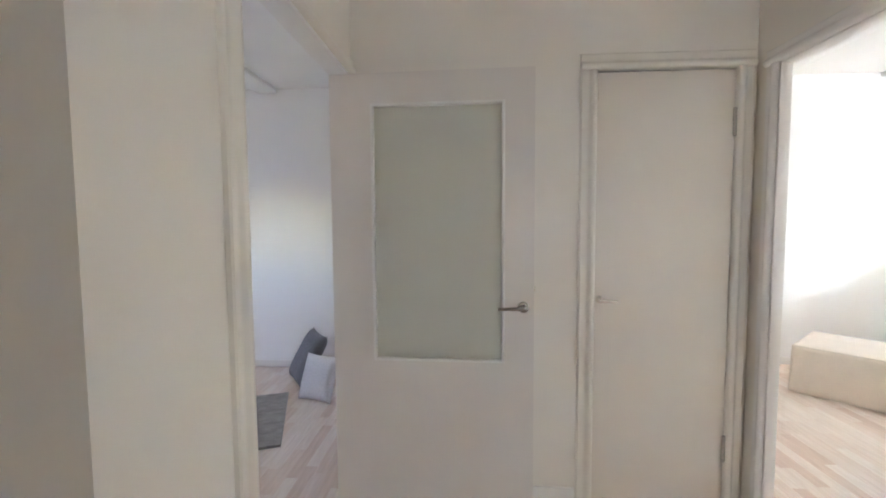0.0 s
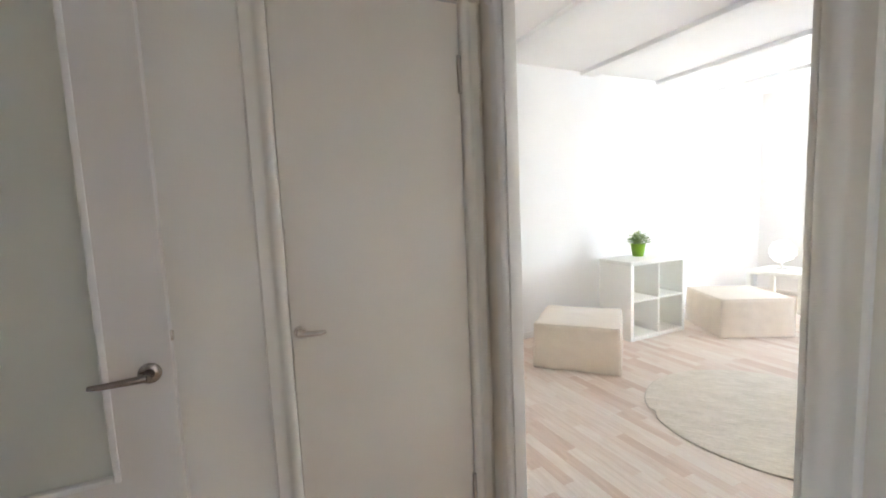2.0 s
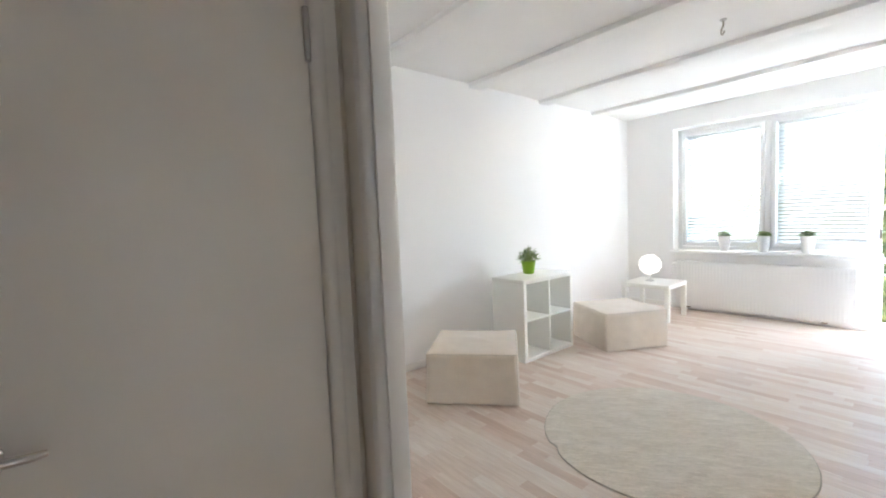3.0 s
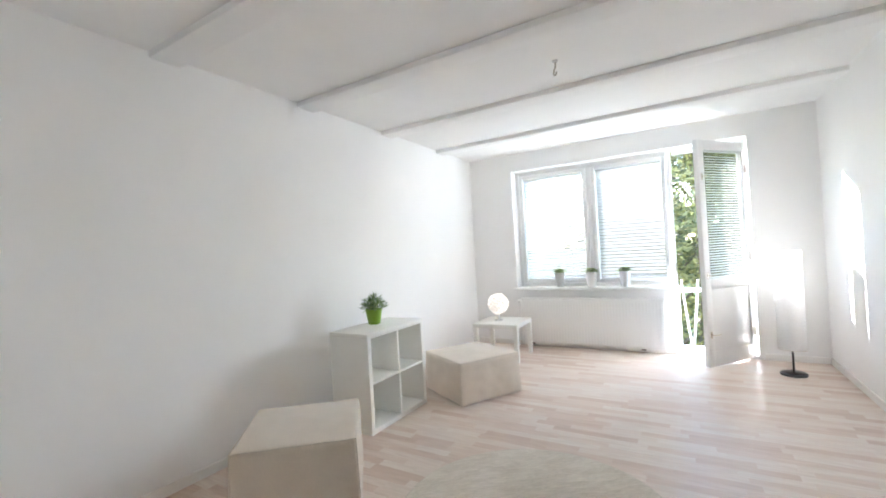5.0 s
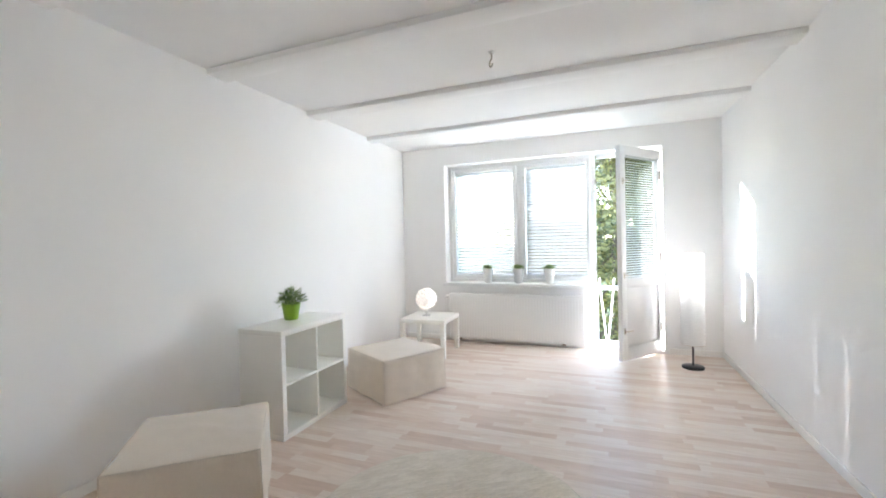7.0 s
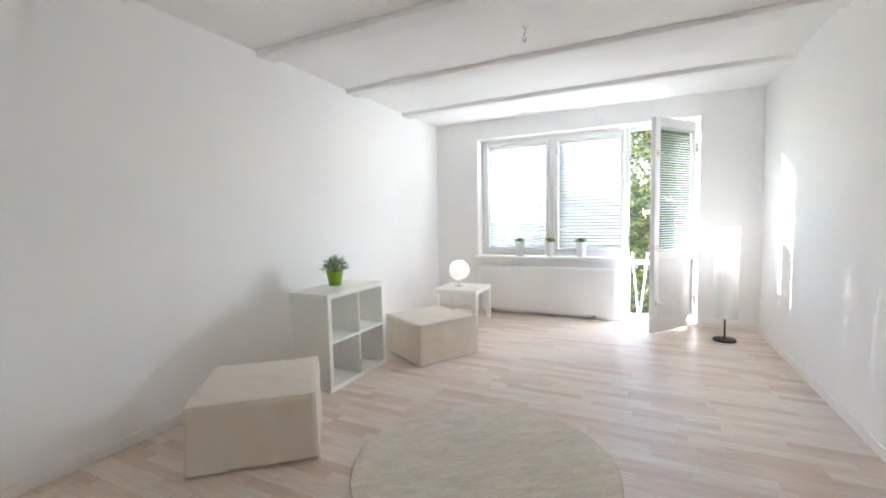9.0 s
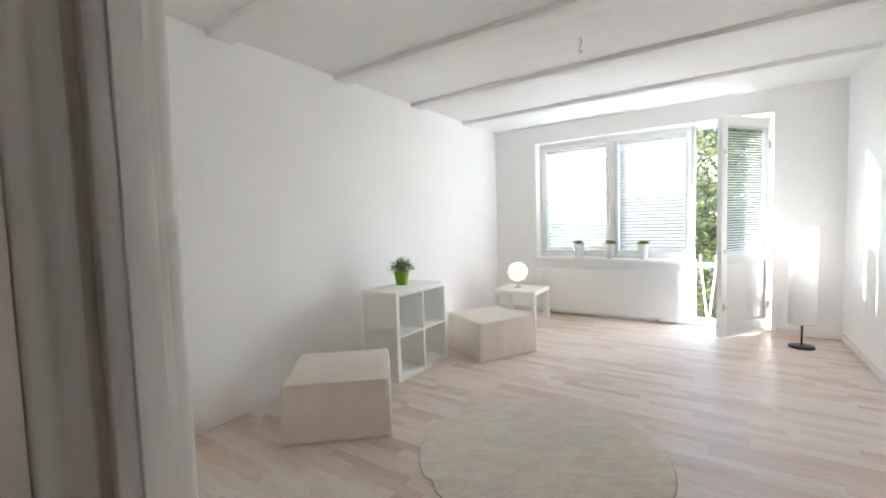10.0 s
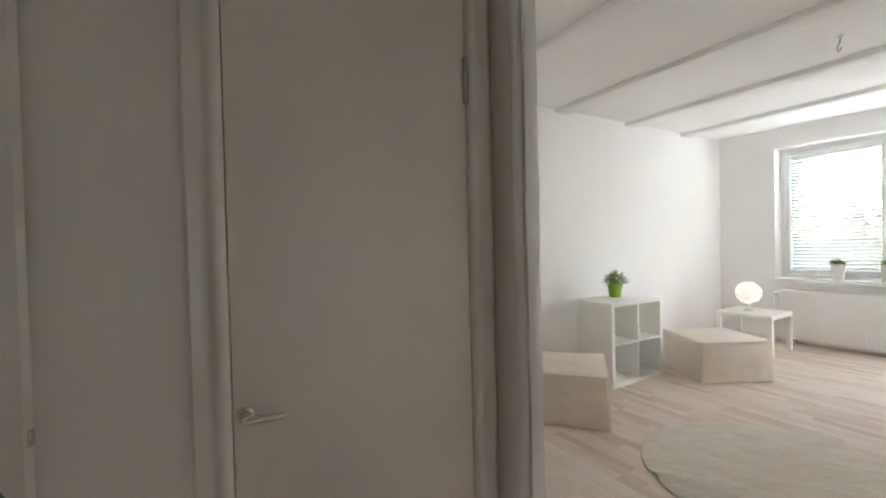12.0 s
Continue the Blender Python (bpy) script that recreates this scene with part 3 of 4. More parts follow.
def slat_mesh(length, wide=0.048, slots=(), camber=0.0022, material=M_SLAT):
    """A cambered blind slat along y, with routed slots (place, half width) for the cords and for an added sun streak.
    """
    bm = bmesh.new()
    ys = [0.0] + [y + d * half for y, half in slots for d in (-1, 1)] + [length]
    xs = (-0.5, -0.25, 0.25, 0.5)
    top, low = {}, {}
    for i, x in enumerate(xs):
        for j, y in enumerate(ys):
            zz = camber * (1 - (2 * x) ** 2)
            top[i, j] = bm.verts.new((x * wide, y, zz))
            low[i, j] = bm.verts.new((x * wide, y, zz - 0.0009))
    for i in range(3):
        for j in range(len(ys) - 1):
            if i == 1 and j % 2 == 1:
                continue
            bm.faces.new((top[i, j], top[i + 1, j], top[i + 1, j + 1], top[i, j + 1]))
            bm.faces.new((low[i, j + 1], low[i + 1, j + 1], low[i + 1, j], low[i, j]))
    place = {v: k for k, v in top.items()}
    for e in [e for e in bm.edges if len(e.link_faces) == 1]:
        p, q = e.verts
        if p in place:
            bm.faces.new((p, q, low[place[q]], low[place[p]]))
    return mesh_of("slat", bm, material, 50)


def blind(parent, x, y0, y1, z0, z1, tilt, slots, pitch=0.043):
    """Slats between two rails, hung in the plane x of the parent."""
    part("headrail", boxes(((x - 0.02, y0, z1 - 0.022), (x + 0.02, y1, z1)), bevel=0.002), M_RAILING_ENAMEL, parent)
    part("bottom_rail", boxes(((x - 0.011, y0, z0), (x + 0.011, y1, z0 + 0.012)), bevel=0.003), M_RAILING_ENAMEL, parent)
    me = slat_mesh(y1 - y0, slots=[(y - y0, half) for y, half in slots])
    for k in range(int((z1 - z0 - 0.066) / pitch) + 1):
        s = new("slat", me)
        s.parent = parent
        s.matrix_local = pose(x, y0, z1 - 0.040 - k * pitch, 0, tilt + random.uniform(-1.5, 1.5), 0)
    bm = bmesh.new()
    for f in (0.15, 0.5, 0.85):
        y = y0 + (y1 - y0) * f
        tube(bm, [(x - 0.018, y, z0 + 0.01), (x - 0.018, y, z1 - 0.01)], 0.0007, 5)
    part("ladder_cord", bm, M_RAILING_ENAMEL, parent)


# the slot at 2.612 is added to throw one more sun streak
for (y0, y1), slots in zip(SASHES, ([(1.93, 0.001)], [(2.612, 0.0019), (2.985, 0.0021)])):
    b = thing("venetian_blind", "lowered white venetian blind with tilted slats, hung in the window", "blind", pose(GX, 0, 0), "window blinds")
    blind(b, 0.046, y0 + FR + 0.006, y1 - FR - 0.006, SZ0 + FR, SZ1 - FR, 46, slots)

solid("window_sill", boxes(((XE - 0.055, WY0 - 0.0, WZ0 - 0.04), (GX + 0.01, WY1 + 0.03, WZ0 - 0.002)), bevel=0.006), M_WIN, "white painted window sill board above the radiator", "window sill", kind="structure")

fr = thing("door_frame", "white painted balcony door frame", "door frame", pose(GX, 0, 0), kind="structure")
part("post", boxes(((0, DY0, DZ0), (0.06, DY0 + 0.035, WZ1)), bevel=0.004), M_WIN, fr)
part("post", boxes(((0, DY1 - 0.040, DZ0), (0.05, DY1, WZ0 - 0.001)), bevel=0.004), M_WIN, fr)
part("head", boxes(((0, DY0 + 0.035, WZ1 - 0.06), (0.06, DY1 - 0.04, WZ1)), bevel=0.004), M_WIN, fr)
part("threshold", boxes(((-0.16, DY0, DZ0 - 0.03), (0.16, DY1, DZ0)), bevel=0.006), M_WIN, fr, "worn white threshold")
part("striker_plate", boxes(((-0.004, DY1 - 0.03, 2.0), (0.002, DY1 - 0.014, 2.12)), bevel=0.001), M_STEEL, fr)
part("striker_plate", boxes(((-0.004, DY1 - 0.03, 0.95), (0.002, DY1 - 0.014, 1.07)), bevel=0.001), M_STEEL, fr)

# the leaf swings inwards about its hinges; local x from hinge to tip, y towards the wall corner
hx, hy, tx, ty = 6.865, 0.80, 6.265, 1.25
LW = math.hypot(tx - hx, ty - hy)
turn = math.degrees(math.atan2(ty - hy, tx - hx))
door = thing("door_3", "white balcony door, glazed above a panel, standing open inwards", "door", pose(hx, hy, 0.018, 0, 0, turn), kind="structure")
LH, LT = 2.36, 0.055
HG = (0.055, 0.902, LW - 0.085, LH - 0.10)
HP = (HG[0], 0.15, LW - 0.085, 0.805)
part("leaf", boxes(((0, 0, 0), (HG[0], LT, LH)), ((HG[2], 0, 0), (LW, LT, LH)), ((HG[0], 0.0005, HG[3]), (HG[2], LT - 0.0005, LH)),
     ((HG[0], 0.0005, HP[3]), (HG[2], LT - 0.0005, HG[1])), ((HG[0], 0.0005, 0), (HG[2], LT - 0.0005, HP[1])), bevel=0.004), M_WIN, door)
part("panel", boxes(((HP[0] - 0.003, 0.014, HP[1] - 0.003), (HP[2] + 0.003, LT - 0.014, HP[3] + 0.003)), bevel=0.002), M_WIN, door, "recessed lower door panel")
part("panel_moulding", bead(*HP, 0.010, 0.012, 0.004), M_WIN, door)
part("panel_moulding", bead(*HP, LT - 0.018, 0.012, -0.012), M_WIN, door)
part("glazing_bead", bead(*HG, 0.006, 0.012, 0.002), M_WIN, door)
for y in (0.006, LT - 0.010):
    p = part("pane", boxes(((HG[0] - 0.003, y, HG[1] - 0.003), (HG[2] + 0.003, y + 0.004, HG[3] + 0.003))), M_GLASS, door)
    p.visible_shadow = False
holder = part("blind", boxes(((HG[0] + 0.004, LT / 2 - 0.011, HG[3] - 0.022), (HG[2] - 0.004, LT / 2 + 0.011, HG[3] - 0.001)), bevel=0.002), M_RAILING_ENAMEL, door, "lowered white venetian blind between the panes")
me = slat_mesh(HG[2] - HG[0] - 0.05, 0.025, camber=0.0009, material=M_SLATDOOR)
for k in range(int((HG[3] - HG[1] - 0.05) / 0.027)):
    s = new("slat", me)
    s.parent = holder
    s.matrix_local = pose(HG[0] + 0.025, LT / 2, HG[1] + 0.02 + k * 0.027, 0, 0, -90) @ pose(0, 0, 0, 0, -31 + random.uniform(-1.5, 1.5))
for z, ln in ((0.335, 0.09), (0.945, 0.05), (1.97, 0.03)):
    k = part("latch", boxes(((LW - 0.05, LT, z - 0.035), (LW - 0.026, LT + 0.008, z + 0.035)), bevel=0.003), M_STEEL, door, "small metal latch")
    bm = bmesh.new()
    tube(bm, [(LW - 0.038, LT + 0.006, z), (LW - 0.038, LT + 0.035, z), (LW - 0.045, LT + 0.042, z), (LW - 0.038 - ln, LT + 0.042, z - 0.002)], [0.007, 0.007, 0.007, 0.005], 10)
    part("lever", bm, M_STEEL, k)
for z in (0.24, 1.06, 2.02):
    h = part("hinge", lathe([(0, 0), (0.011, 0), (0.011, 0.11), (0.008, 0.118), (0, 0.12)], 12, pose(-0.014, 0.05, z)), M_HINGE, door, "grey steel butt hinge")
    part("hinge_leaf", boxes(((-0.012, 0.046, z + 0.008), (0.03, 0.0575, z + 0.112)), bevel=0.002), M_HINGE, h)

# radiator below the window
RX, RY0, RY1, RZ0, RZ1 = 6.70, 1.625, 3.385, 0.055, 0.665
rad = thing("radiator", "wide white panel radiator below the window sill", "radiator", pose(0, 0, 0))
bm = boxes(((RX + 0.012, RY0 + 0.004, RZ0), (RX + 0.03, RY1 - 0.004, RZ1 - 0.006)), bevel=0.005)
n = 46
for k in range(n):
    y = RY0 + 0.03 + (RY1 - RY0 - 0.06) * k / n
    if k == 0:
        rib = mesh_of("flute", boxes(((RX + 0.0117, 0, RZ0 + 0.025), (RX + 0.014, (RY1 - RY0 - 0.06) / n * 0.72, RZ1 - 0.03)), bevel=0.002, seg=1), M_RAD, 40)
    flute = new("flute", rib)
    flute.parent, flute.location = rad, (0, y, 0)
part("front_panel", bm, M_RAD, rad)
part("rear_panel", boxes(((RX + 0.068, RY0 + 0.004, RZ0), (RX + 0.082, RY1 - 0.004, RZ1 - 0.006)), bevel=0.004), M_RAD, rad)
for y0, y1 in ((RY0, RY0 + 0.004), (RY1 - 0.004, RY1)):
    part("side_cover", boxes(((RX + 0.01, y0, RZ0 + 0.005), (RX + 0.085, y1, RZ1)), bevel=0.0015), M_RAD, rad)
bm = boxes(((RX + 0.012, RY0, RZ1 - 0.005), (RX + 0.022, RY1, RZ1)), ((RX + 0.074, RY0, RZ1 - 0.005), (RX + 0.084, RY1, RZ1)), bevel=0.0015)
for k in range(60):
    y = RY0 + 0.01 + (RY1 - RY0 - 0.02) * k / 60
    box_in(bm, (RX + 0.022, y, RZ1 - 0.006), (RX + 0.074, y + 0.012, RZ1 - 0.001))
part("top_grille", bm, M_RAD, rad)
for y in (RY1 - 0.16, RY0 + 0.22):
    part("wall_bracket", boxes(((RX + 0.03, y, RZ0 - 0.02), (XE, y + 0.05, RZ0 + 0.02)), bevel=0.004), M_DARKSTEEL, rad, "dark bracket below the panel")
bm = bmesh.new()
tube(bm, [(RX + 0.05, RY1 + 0.03, RZ1 - 0.05), (RX + 0.05, RY1 + 0.06, RZ1 - 0.05), (RX + 0.05, RY1 + 0.07, RZ1 - 0.07), (RX + 0.05, RY1 + 0.07, 0.0)], 0.0075, 10)
pipe = part("pipe", bm, M_RAD, rad, "white painted pipe")
part("valve", lathe([(0, 0), (0.014, 0), (0.016, 0.01), (0.022, 0.014), (0.024, 0.05), (0.018, 0.06), (0, 0.06)], 18, pose(RX + 0.05, RY1 + 0.002, RZ1 - 0.05, -90)), M_RAD, pipe, "white thermostat valve")

# ---- outside: balcony, trees, ground ----
structure("ground", boxes(((XE + 0.4, -400, -6.2), (900, 400, -6.0)), ((-400, -400, -6.2), (XE + 0.4, 400, -6.05))), M_GRASS, "lawn far below the balcony", "ground")
structure("balcony_slab", boxes(((XE + 0.3, -0.6, -0.32), (8.15, 3.6, -0.2)), bevel=0.01), M_SUB, "bare concrete balcony floor", "balcony")
rl = thing("balcony_railing", "white painted steel railing with slanting bars", "railing", pose(8.05, 0, 0))
bm = boxes(((-0.02, -0.6, 0.60), (0.02, 3.6, 0.655)), bevel=0.005)
part("top_rail", bm, M_RAIL, rl)
part("bottom_rail", boxes(((-0.015, -0.6, -0.19), (0.015, 3.6, -0.165)), bevel=0.004), M_RAIL, rl)
for k in range(13):
    yc = 1.355 + (k - 6) * 0.30
    for s in (-1, 1):
        bm = bmesh.new()
        tube(bm, [(0, yc + s * 0.012, -0.18), (0, yc + s * 0.092, 0.62), (0, yc + s * 0.102, 0.77)], 0.011, 8)
        part("bar", bm, M_RAIL, rl)
for y in (-0.55, 1.05, 3.55):
    part("post", boxes(((-0.02, y - 0.02, -0.2), (0.02, y + 0.02, 0.63)), bevel=0.004), M_RAIL, rl)


def leaf_cloud(blobs, count, size, rng):
    """Many small leaves, each a bent pair of faces, scattered through uneven clumps."""
    verts, faces = [], []
    for k in range(count):
        c, r = blobs[rng.randrange(len(blobs))]
        d = Vector((rng.gauss(0, 1), rng.gauss(0, 1), rng.gauss(0, 1))).normalized() * (rng.random() ** 0.45)
        p = Vector(c) + Vector((d.x * r, d.y * r, d.z * r * 0.8))
        a = Vector((rng.gauss(0, 1), rng.gauss(0, 1), rng.gauss(0, 0.6))).normalized()
        b = a.orthogonal().normalized()
        up = a.cross(b)
        s = size * rng.uniform(0.6, 1.3)
        n = len(verts)
        verts += [p - a * s, p + b * s * 0.45 + up * s * 0.12, p + a * s, p - b * s * 0.45 + up * s * 0.12]
        faces += [(n, n + 1, n + 2), (n, n + 2, n + 3)]
    me = bpy.data.meshes.new("crown")
    me.from_pydata([tuple(v) for v in verts], [], faces)
    return me


def tree(x, y, height, spread, seed, count=9000, size=0.085):
    rng = random.Random(seed)
    t = thing("tree", "tall leafy deciduous tree beyond the balcony", "tree", pose(x, y, -6.0), "trees outside")
    bm = bmesh.new()
    top = Vector((rng.uniform(-0.3, 0.3), rng.uniform(-0.3, 0.3), height * 0.8))
    tube(bm, [(0, 0, 0), (0.03, 0.05, height * 0.2), (top.x * 0.5, top.y * 0.5, height * 0.5), tuple(top)], [0.26, 0.2, 0.13, 0.04], 12)
    part("trunk", bm, M_BARK, t)
    blobs = []
    for k in range(16):
        z = height * rng.uniform(0.22, 0.95)
        ang = rng.uniform(0, 6.28)
        out = spread * rng.uniform(0.45, 1.0) * (1.0 - 0.5 * abs(z / height - 0.5))
        tip = Vector((math.cos(ang) * out, math.sin(ang) * out, z + out * 0.25))
        bm = bmesh.new()
        tube(bm, [(0, 0, z * 0.8), tuple(tip * 0.5 + Vector((0, 0, z * 0.42))), tuple(tip)], [0.07, 0.045, 0.012], 7)
        part("limb", bm, M_BARK, t)
        blobs += [(tuple(tip), rng.uniform(0.8, 1.4)), (tuple(tip * 0.6 + Vector((0, 0, z * 0.35))), rng.uniform(0.7, 1.2))]
    blobs.append((tuple(top), 1.3))
    me = leaf_cloud(blobs, count, size, rng)
    me.materials.append(M_LEAF)
    ob = new("crown", me)
    ob.parent = t
    return t


tree(13.5, 2.2, 9.5, 2.6, 1, 11000)
tree(14.5, -1.8, 10.5, 2.8, 2, 11000)
tree(18.0, 1.0, 12.5, 3.4, 3, 12000, 0.11)
tree(17.0, 5.2, 8.0, 2.6, 4, 7000, 0.11)
tree(22.0, -3.0, 13.0, 4.0, 5, 11000, 0.14)
tree(24.0, 3.5, 12.0, 4.0, 6, 11000, 0.14)
tree(27.0, -0.6, 15.5, 4.6, 7, 14000, 0.19)
tree(31.0, 2.6, 17.0, 5.2, 8, 14000, 0.23)
tree(30.0, -4.5, 16.5, 5.0, 9, 13000, 0.23)


# ---- living room things ----
def pouf(at, seed, label):
    """A square canvas-covered seat cube with slightly bulging faces and piped seams."""
    w, h = 0.655, 0.374
    t = thing("pouf", label, "pouf", at, "canvas poufs")
    bm = bmesh.new()
    bmesh.ops.create_cube(bm, size=1.0, matrix=Matrix.Translation((0, 0, h / 2 + 0.003)) @ Matrix.Diagonal((w, w, h, 1)))
    bmesh.ops.subdivide_edges(bm, edges=bm.edges, cuts=19, use_grid_fill=True)
    nz = Vector((seed * 7.3, seed * 3.1, 0))
    for v in bm.verts:
        u, q, s = v.co.x / (w / 2), v.co.y / (w / 2), (v.co.z - h / 2) / (h / 2)
        fu, fq, fs = max(0, 1 - u * u), max(0, 1 - q * q), max(0, 1 - s * s)
        wob = noise.noise(v.co * 5 + nz) * 0.008 + noise.noise(v.co * 13 + nz) * 0.0045
        if abs(s) > 0.99 and s > 0:
            v.co.z += 0.010 * min(fu, 1) ** 0.6 * min(fq, 1) ** 0.6 + wob * 0.7
            v.co.z += 0.006 * math.exp(-((u - 0.1 - 0.5 * q) / 0.09) ** 2 - ((q + 0.15) / 0.35) ** 2)
        if abs(u) > 0.99:
            v.co.x += (1 if u > 0 else -1) * (0.008 * fq ** 0.6 * fs ** 0.5 + 0.011 * (1 - s) * 0.5 + wob)
        if abs(q) > 0.99:
            v.co.y += (1 if q > 0 else -1) * (0.008 * fu ** 0.6 * fs ** 0.5 + 0.011 * (1 - s) * 0.5 + wob)
        if s < -0.5:
            v.co.x += noise.noise(Vector((v.co.x * 9, v.co.y * 9, seed))) * 0.004
    corner = [e for e in bm.edges if len(e.link_faces) == 2 and e.calc_face_angle(0) > 1.0]
    bmesh.ops.bevel(bm, geom=corner, offset=0.015, segments=3, affect="EDGES", profile=0.5)
    cover = part("cover", bm, M_POUF, t, smooth=60)
    a = w / 2 - 0.002
    for z, nm in ((h - 0.002, "piping"), (0.012, "hem")):
        bm = bmesh.new()
        ring = []
        for k in range(48):
            side, f = k // 12, (k % 12) / 12
            p = [(-a + 2 * a * f, -a), (a, -a + 2 * a * f), (a - 2 * a * f, a), (-a, a - 2 * a * f)][side]
            bulge = 1 + (0.012 * (1 - (2 * f - 1) ** 2) if z < 0.1 else 0.0)
            bulge *= 1.034 if z < 0.1 else 1
            ring.append((p[0] * bulge, p[1] * bulge, z + 0.0015 * math.sin(k * 1.7 + seed)))
        tube(bm, ring, 0.0034, 6, closed=True)
        part(nm, bm, M_PIPE, cover)
    for sx, sy in ((1, 1), (1, -1), (-1, 1), (-1, -1)):
        bm = bmesh.new()
        tube(bm, [(sx * (a + 0.0105), sy * (a + 0.0105), 0.01), (sx * (a + 0.005), sy * (a + 0.005), h / 2), (sx * a, sy * a, h)], 0.003, 6)
        part("corner_seam", bm, M_PIPE, cover)
    return t


pouf(pose(2.915, 3.42, 0, 0, 0, 41), 1, "square cream canvas pouf in front of the white wall")
pouf(pose(4.825, 3.235, 0, 0, 0, -29.5), 2, "square cream canvas pouf beside the cube shelf")

# cube shelf
SX, SY, SW, SD, SH = 3.600, 3.472, 0.765, 0.395, 0.77
sh = thing("cube_shelf", "white open cube shelf with four empty compartments", "shelf", pose(SX, SY, 0))
T = 0.038
for z in (0.0, SH - T):
    part("bottom_board" if z == 0 else "top_board", boxes(((0, 0, z), (SW, SD, z + T)), bevel=0.0015), M_LAM, sh)
for x in (0, SW - T):
    part("side_board", boxes(((x, 0.0005, T), (x + T, SD - 0.0005, SH - T)), bevel=0.0012), M_LAM, sh)
part("middle_shelf", boxes(((T, 0.002, SH / 2 - 0.008), (SW - T, SD - 0.002, SH / 2 + 0.008)), bevel=0.001), M_LAM, sh)
for z0, z1 in ((T, SH / 2 - 0.008), (SH / 2 + 0.008, SH - T)):
    part("divider", boxes(((SW / 2 - 0.008, 0.002, z0), (SW / 2 + 0.008, SD - 0.002, z1)), bevel=0.001), M_LAM, sh)


def leafy(parent, base_z, reach, height, count, length, seed, wide=0.42):
    """A bushy pot plant: small pointed leaves all through a ragged dome, on thin stems."""
    rng = random.Random(seed)
    bm = bmesh.new()
    for k in range(count):
        ang = rng.uniform(0, 6.283)
        out = rng.random() ** 0.6
        up = rng.uniform(0.05, 1.0) * (1 - 0.55 * out * out)
        rag = 1 + 0.22 * math.sin(ang * 5 + seed) * out
        p0 = Vector((math.cos(ang) * reach * out * rag, math.sin(ang) * reach * out * rag, base_z + height * up))
        stem = Vector((math.cos(ang) * (0.3 + out), math.sin(ang) * (0.3 + out), rng.uniform(0.1, 1.1))) + Vector((rng.gauss(0, 0.35), rng.gauss(0, 0.35), rng.gauss(0, 0.3)))
        stem.normalize()
        ln = length * rng.uniform(0.6, 1.2)
        sidev = stem.cross(Vector((0, 0, 1))).normalized()
        nrm = sidev.cross(stem)
        w = ln * wide * rng.uniform(0.75, 1.2)
        mid = p0 + stem * ln * 0.5 + nrm * ln * 0.08
        tip = p0 + stem * ln - nrm * ln * 0.10
        v = [bm.verts.new(q) for q in (p0, mid + sidev * w * 0.5 - nrm * w * 0.15, tip, mid - sidev * w * 0.5 - nrm * w * 0.15, mid)]
        for i in range(4):
            bm.faces.new((v[i], v[(i + 1) % 4], v[4]))
    me = bpy.data.meshes.new("foliage")
    bm.to_mesh(me)
    bm.free()
    me.materials.append(M_PLANT)
    ob = new("foliage", me)
    ob.parent = parent
    ob["label"] = "bushy green leaves"
    bm = bmesh.new()
    for k in range(14):
        ang, out = rng.uniform(0, 6.283), rng.uniform(0.1, 0.8)
        tube(bm, [(math.cos(ang) * 0.01, math.sin(ang) * 0.01, base_z - 0.004), (math.cos(ang) * reach * out * 0.5, math.sin(ang) * reach * out * 0.5, base_z + height * 0.35),
                  (math.cos(ang) * reach * out, math.sin(ang) * reach * out, base_z + height * rng.uniform(0.5, 0.8))], 0.0012, 5)
    part("stem", bm, M_PLANT, parent)
    return ob


pl = thing("potted_plant", "small bushy green plant in a lime green plastic pot", "potted plant", pose(4.023, 3.752, SH))
pot = part("pot", lathe([(0, 0), (0.05, 0), (0.053, 0.004), (0.072, 0.118), (0.074, 0.124), (0.0735, 0.130), (0.069, 0.130), (0.067, 0.115), (0, 0.113)], 40), M_GREENPOT, pl, "lime green tapered pot")
part("soil", lathe([(0, 0.120), (0.03, 0.121), (0.0665, 0.117), (0.0665, 0.1145), (0, 0.1145)], 24), M_SOIL, pot)
leafy(pl, 0.118, 0.088, 0.125, 340, 0.052, 11, 0.34)

for k, y in enumerate((2.868, 2.455, 2.045)):
    if k == 0:
        wp = thing("potted_plant", "short green tuft in a tall white pot on the sill", "potted plant", pose(6.865, y, WZ0 - 0.002), "window sill pots")
        pot = part("pot", lathe([(0, 0), (0.044, 0), (0.047, 0.004), (0.068, 0.192), (0.069, 0.198), (0.064, 0.198), (0.062, 0.185), (0, 0.183)], 32), M_WHITEPOT, wp, "tall tapered white pot")
        part("soil", lathe([(0, 0.188), (0.0615, 0.186), (0.0615, 0.1835), (0, 0.1835)], 20), M_SOIL, pot)
        leafy(wp, 0.187, 0.072, 0.058, 380, 0.027, 21)
    else:
        copy_thing(wp, pose(6.865, y, WZ0 - 0.002, 0, 0, 100 * k))

# side table with its glowing globe lamp
tb = thing("side_table", "small square white side table in the corner", "table", pose(6.13, 3.430, 0, 0, 0, 1.5))
TW = 0.575
part("tabletop", boxes(((-TW / 2, -TW / 2, 0.40), (TW / 2, TW / 2, 0.45)), bevel=0.002), M_LAM, tb)
for sx in (-1, 1):
    for sy in (-1, 1):
        cx, cy = sx * (TW / 2 - 0.0255), sy * (TW / 2 - 0.0255)
        part("leg", boxes(((cx - 0.025, cy - 0.025, 0), (cx + 0.025, cy + 0.025, 0.40)), bevel=0.0015), M_LAM, tb)

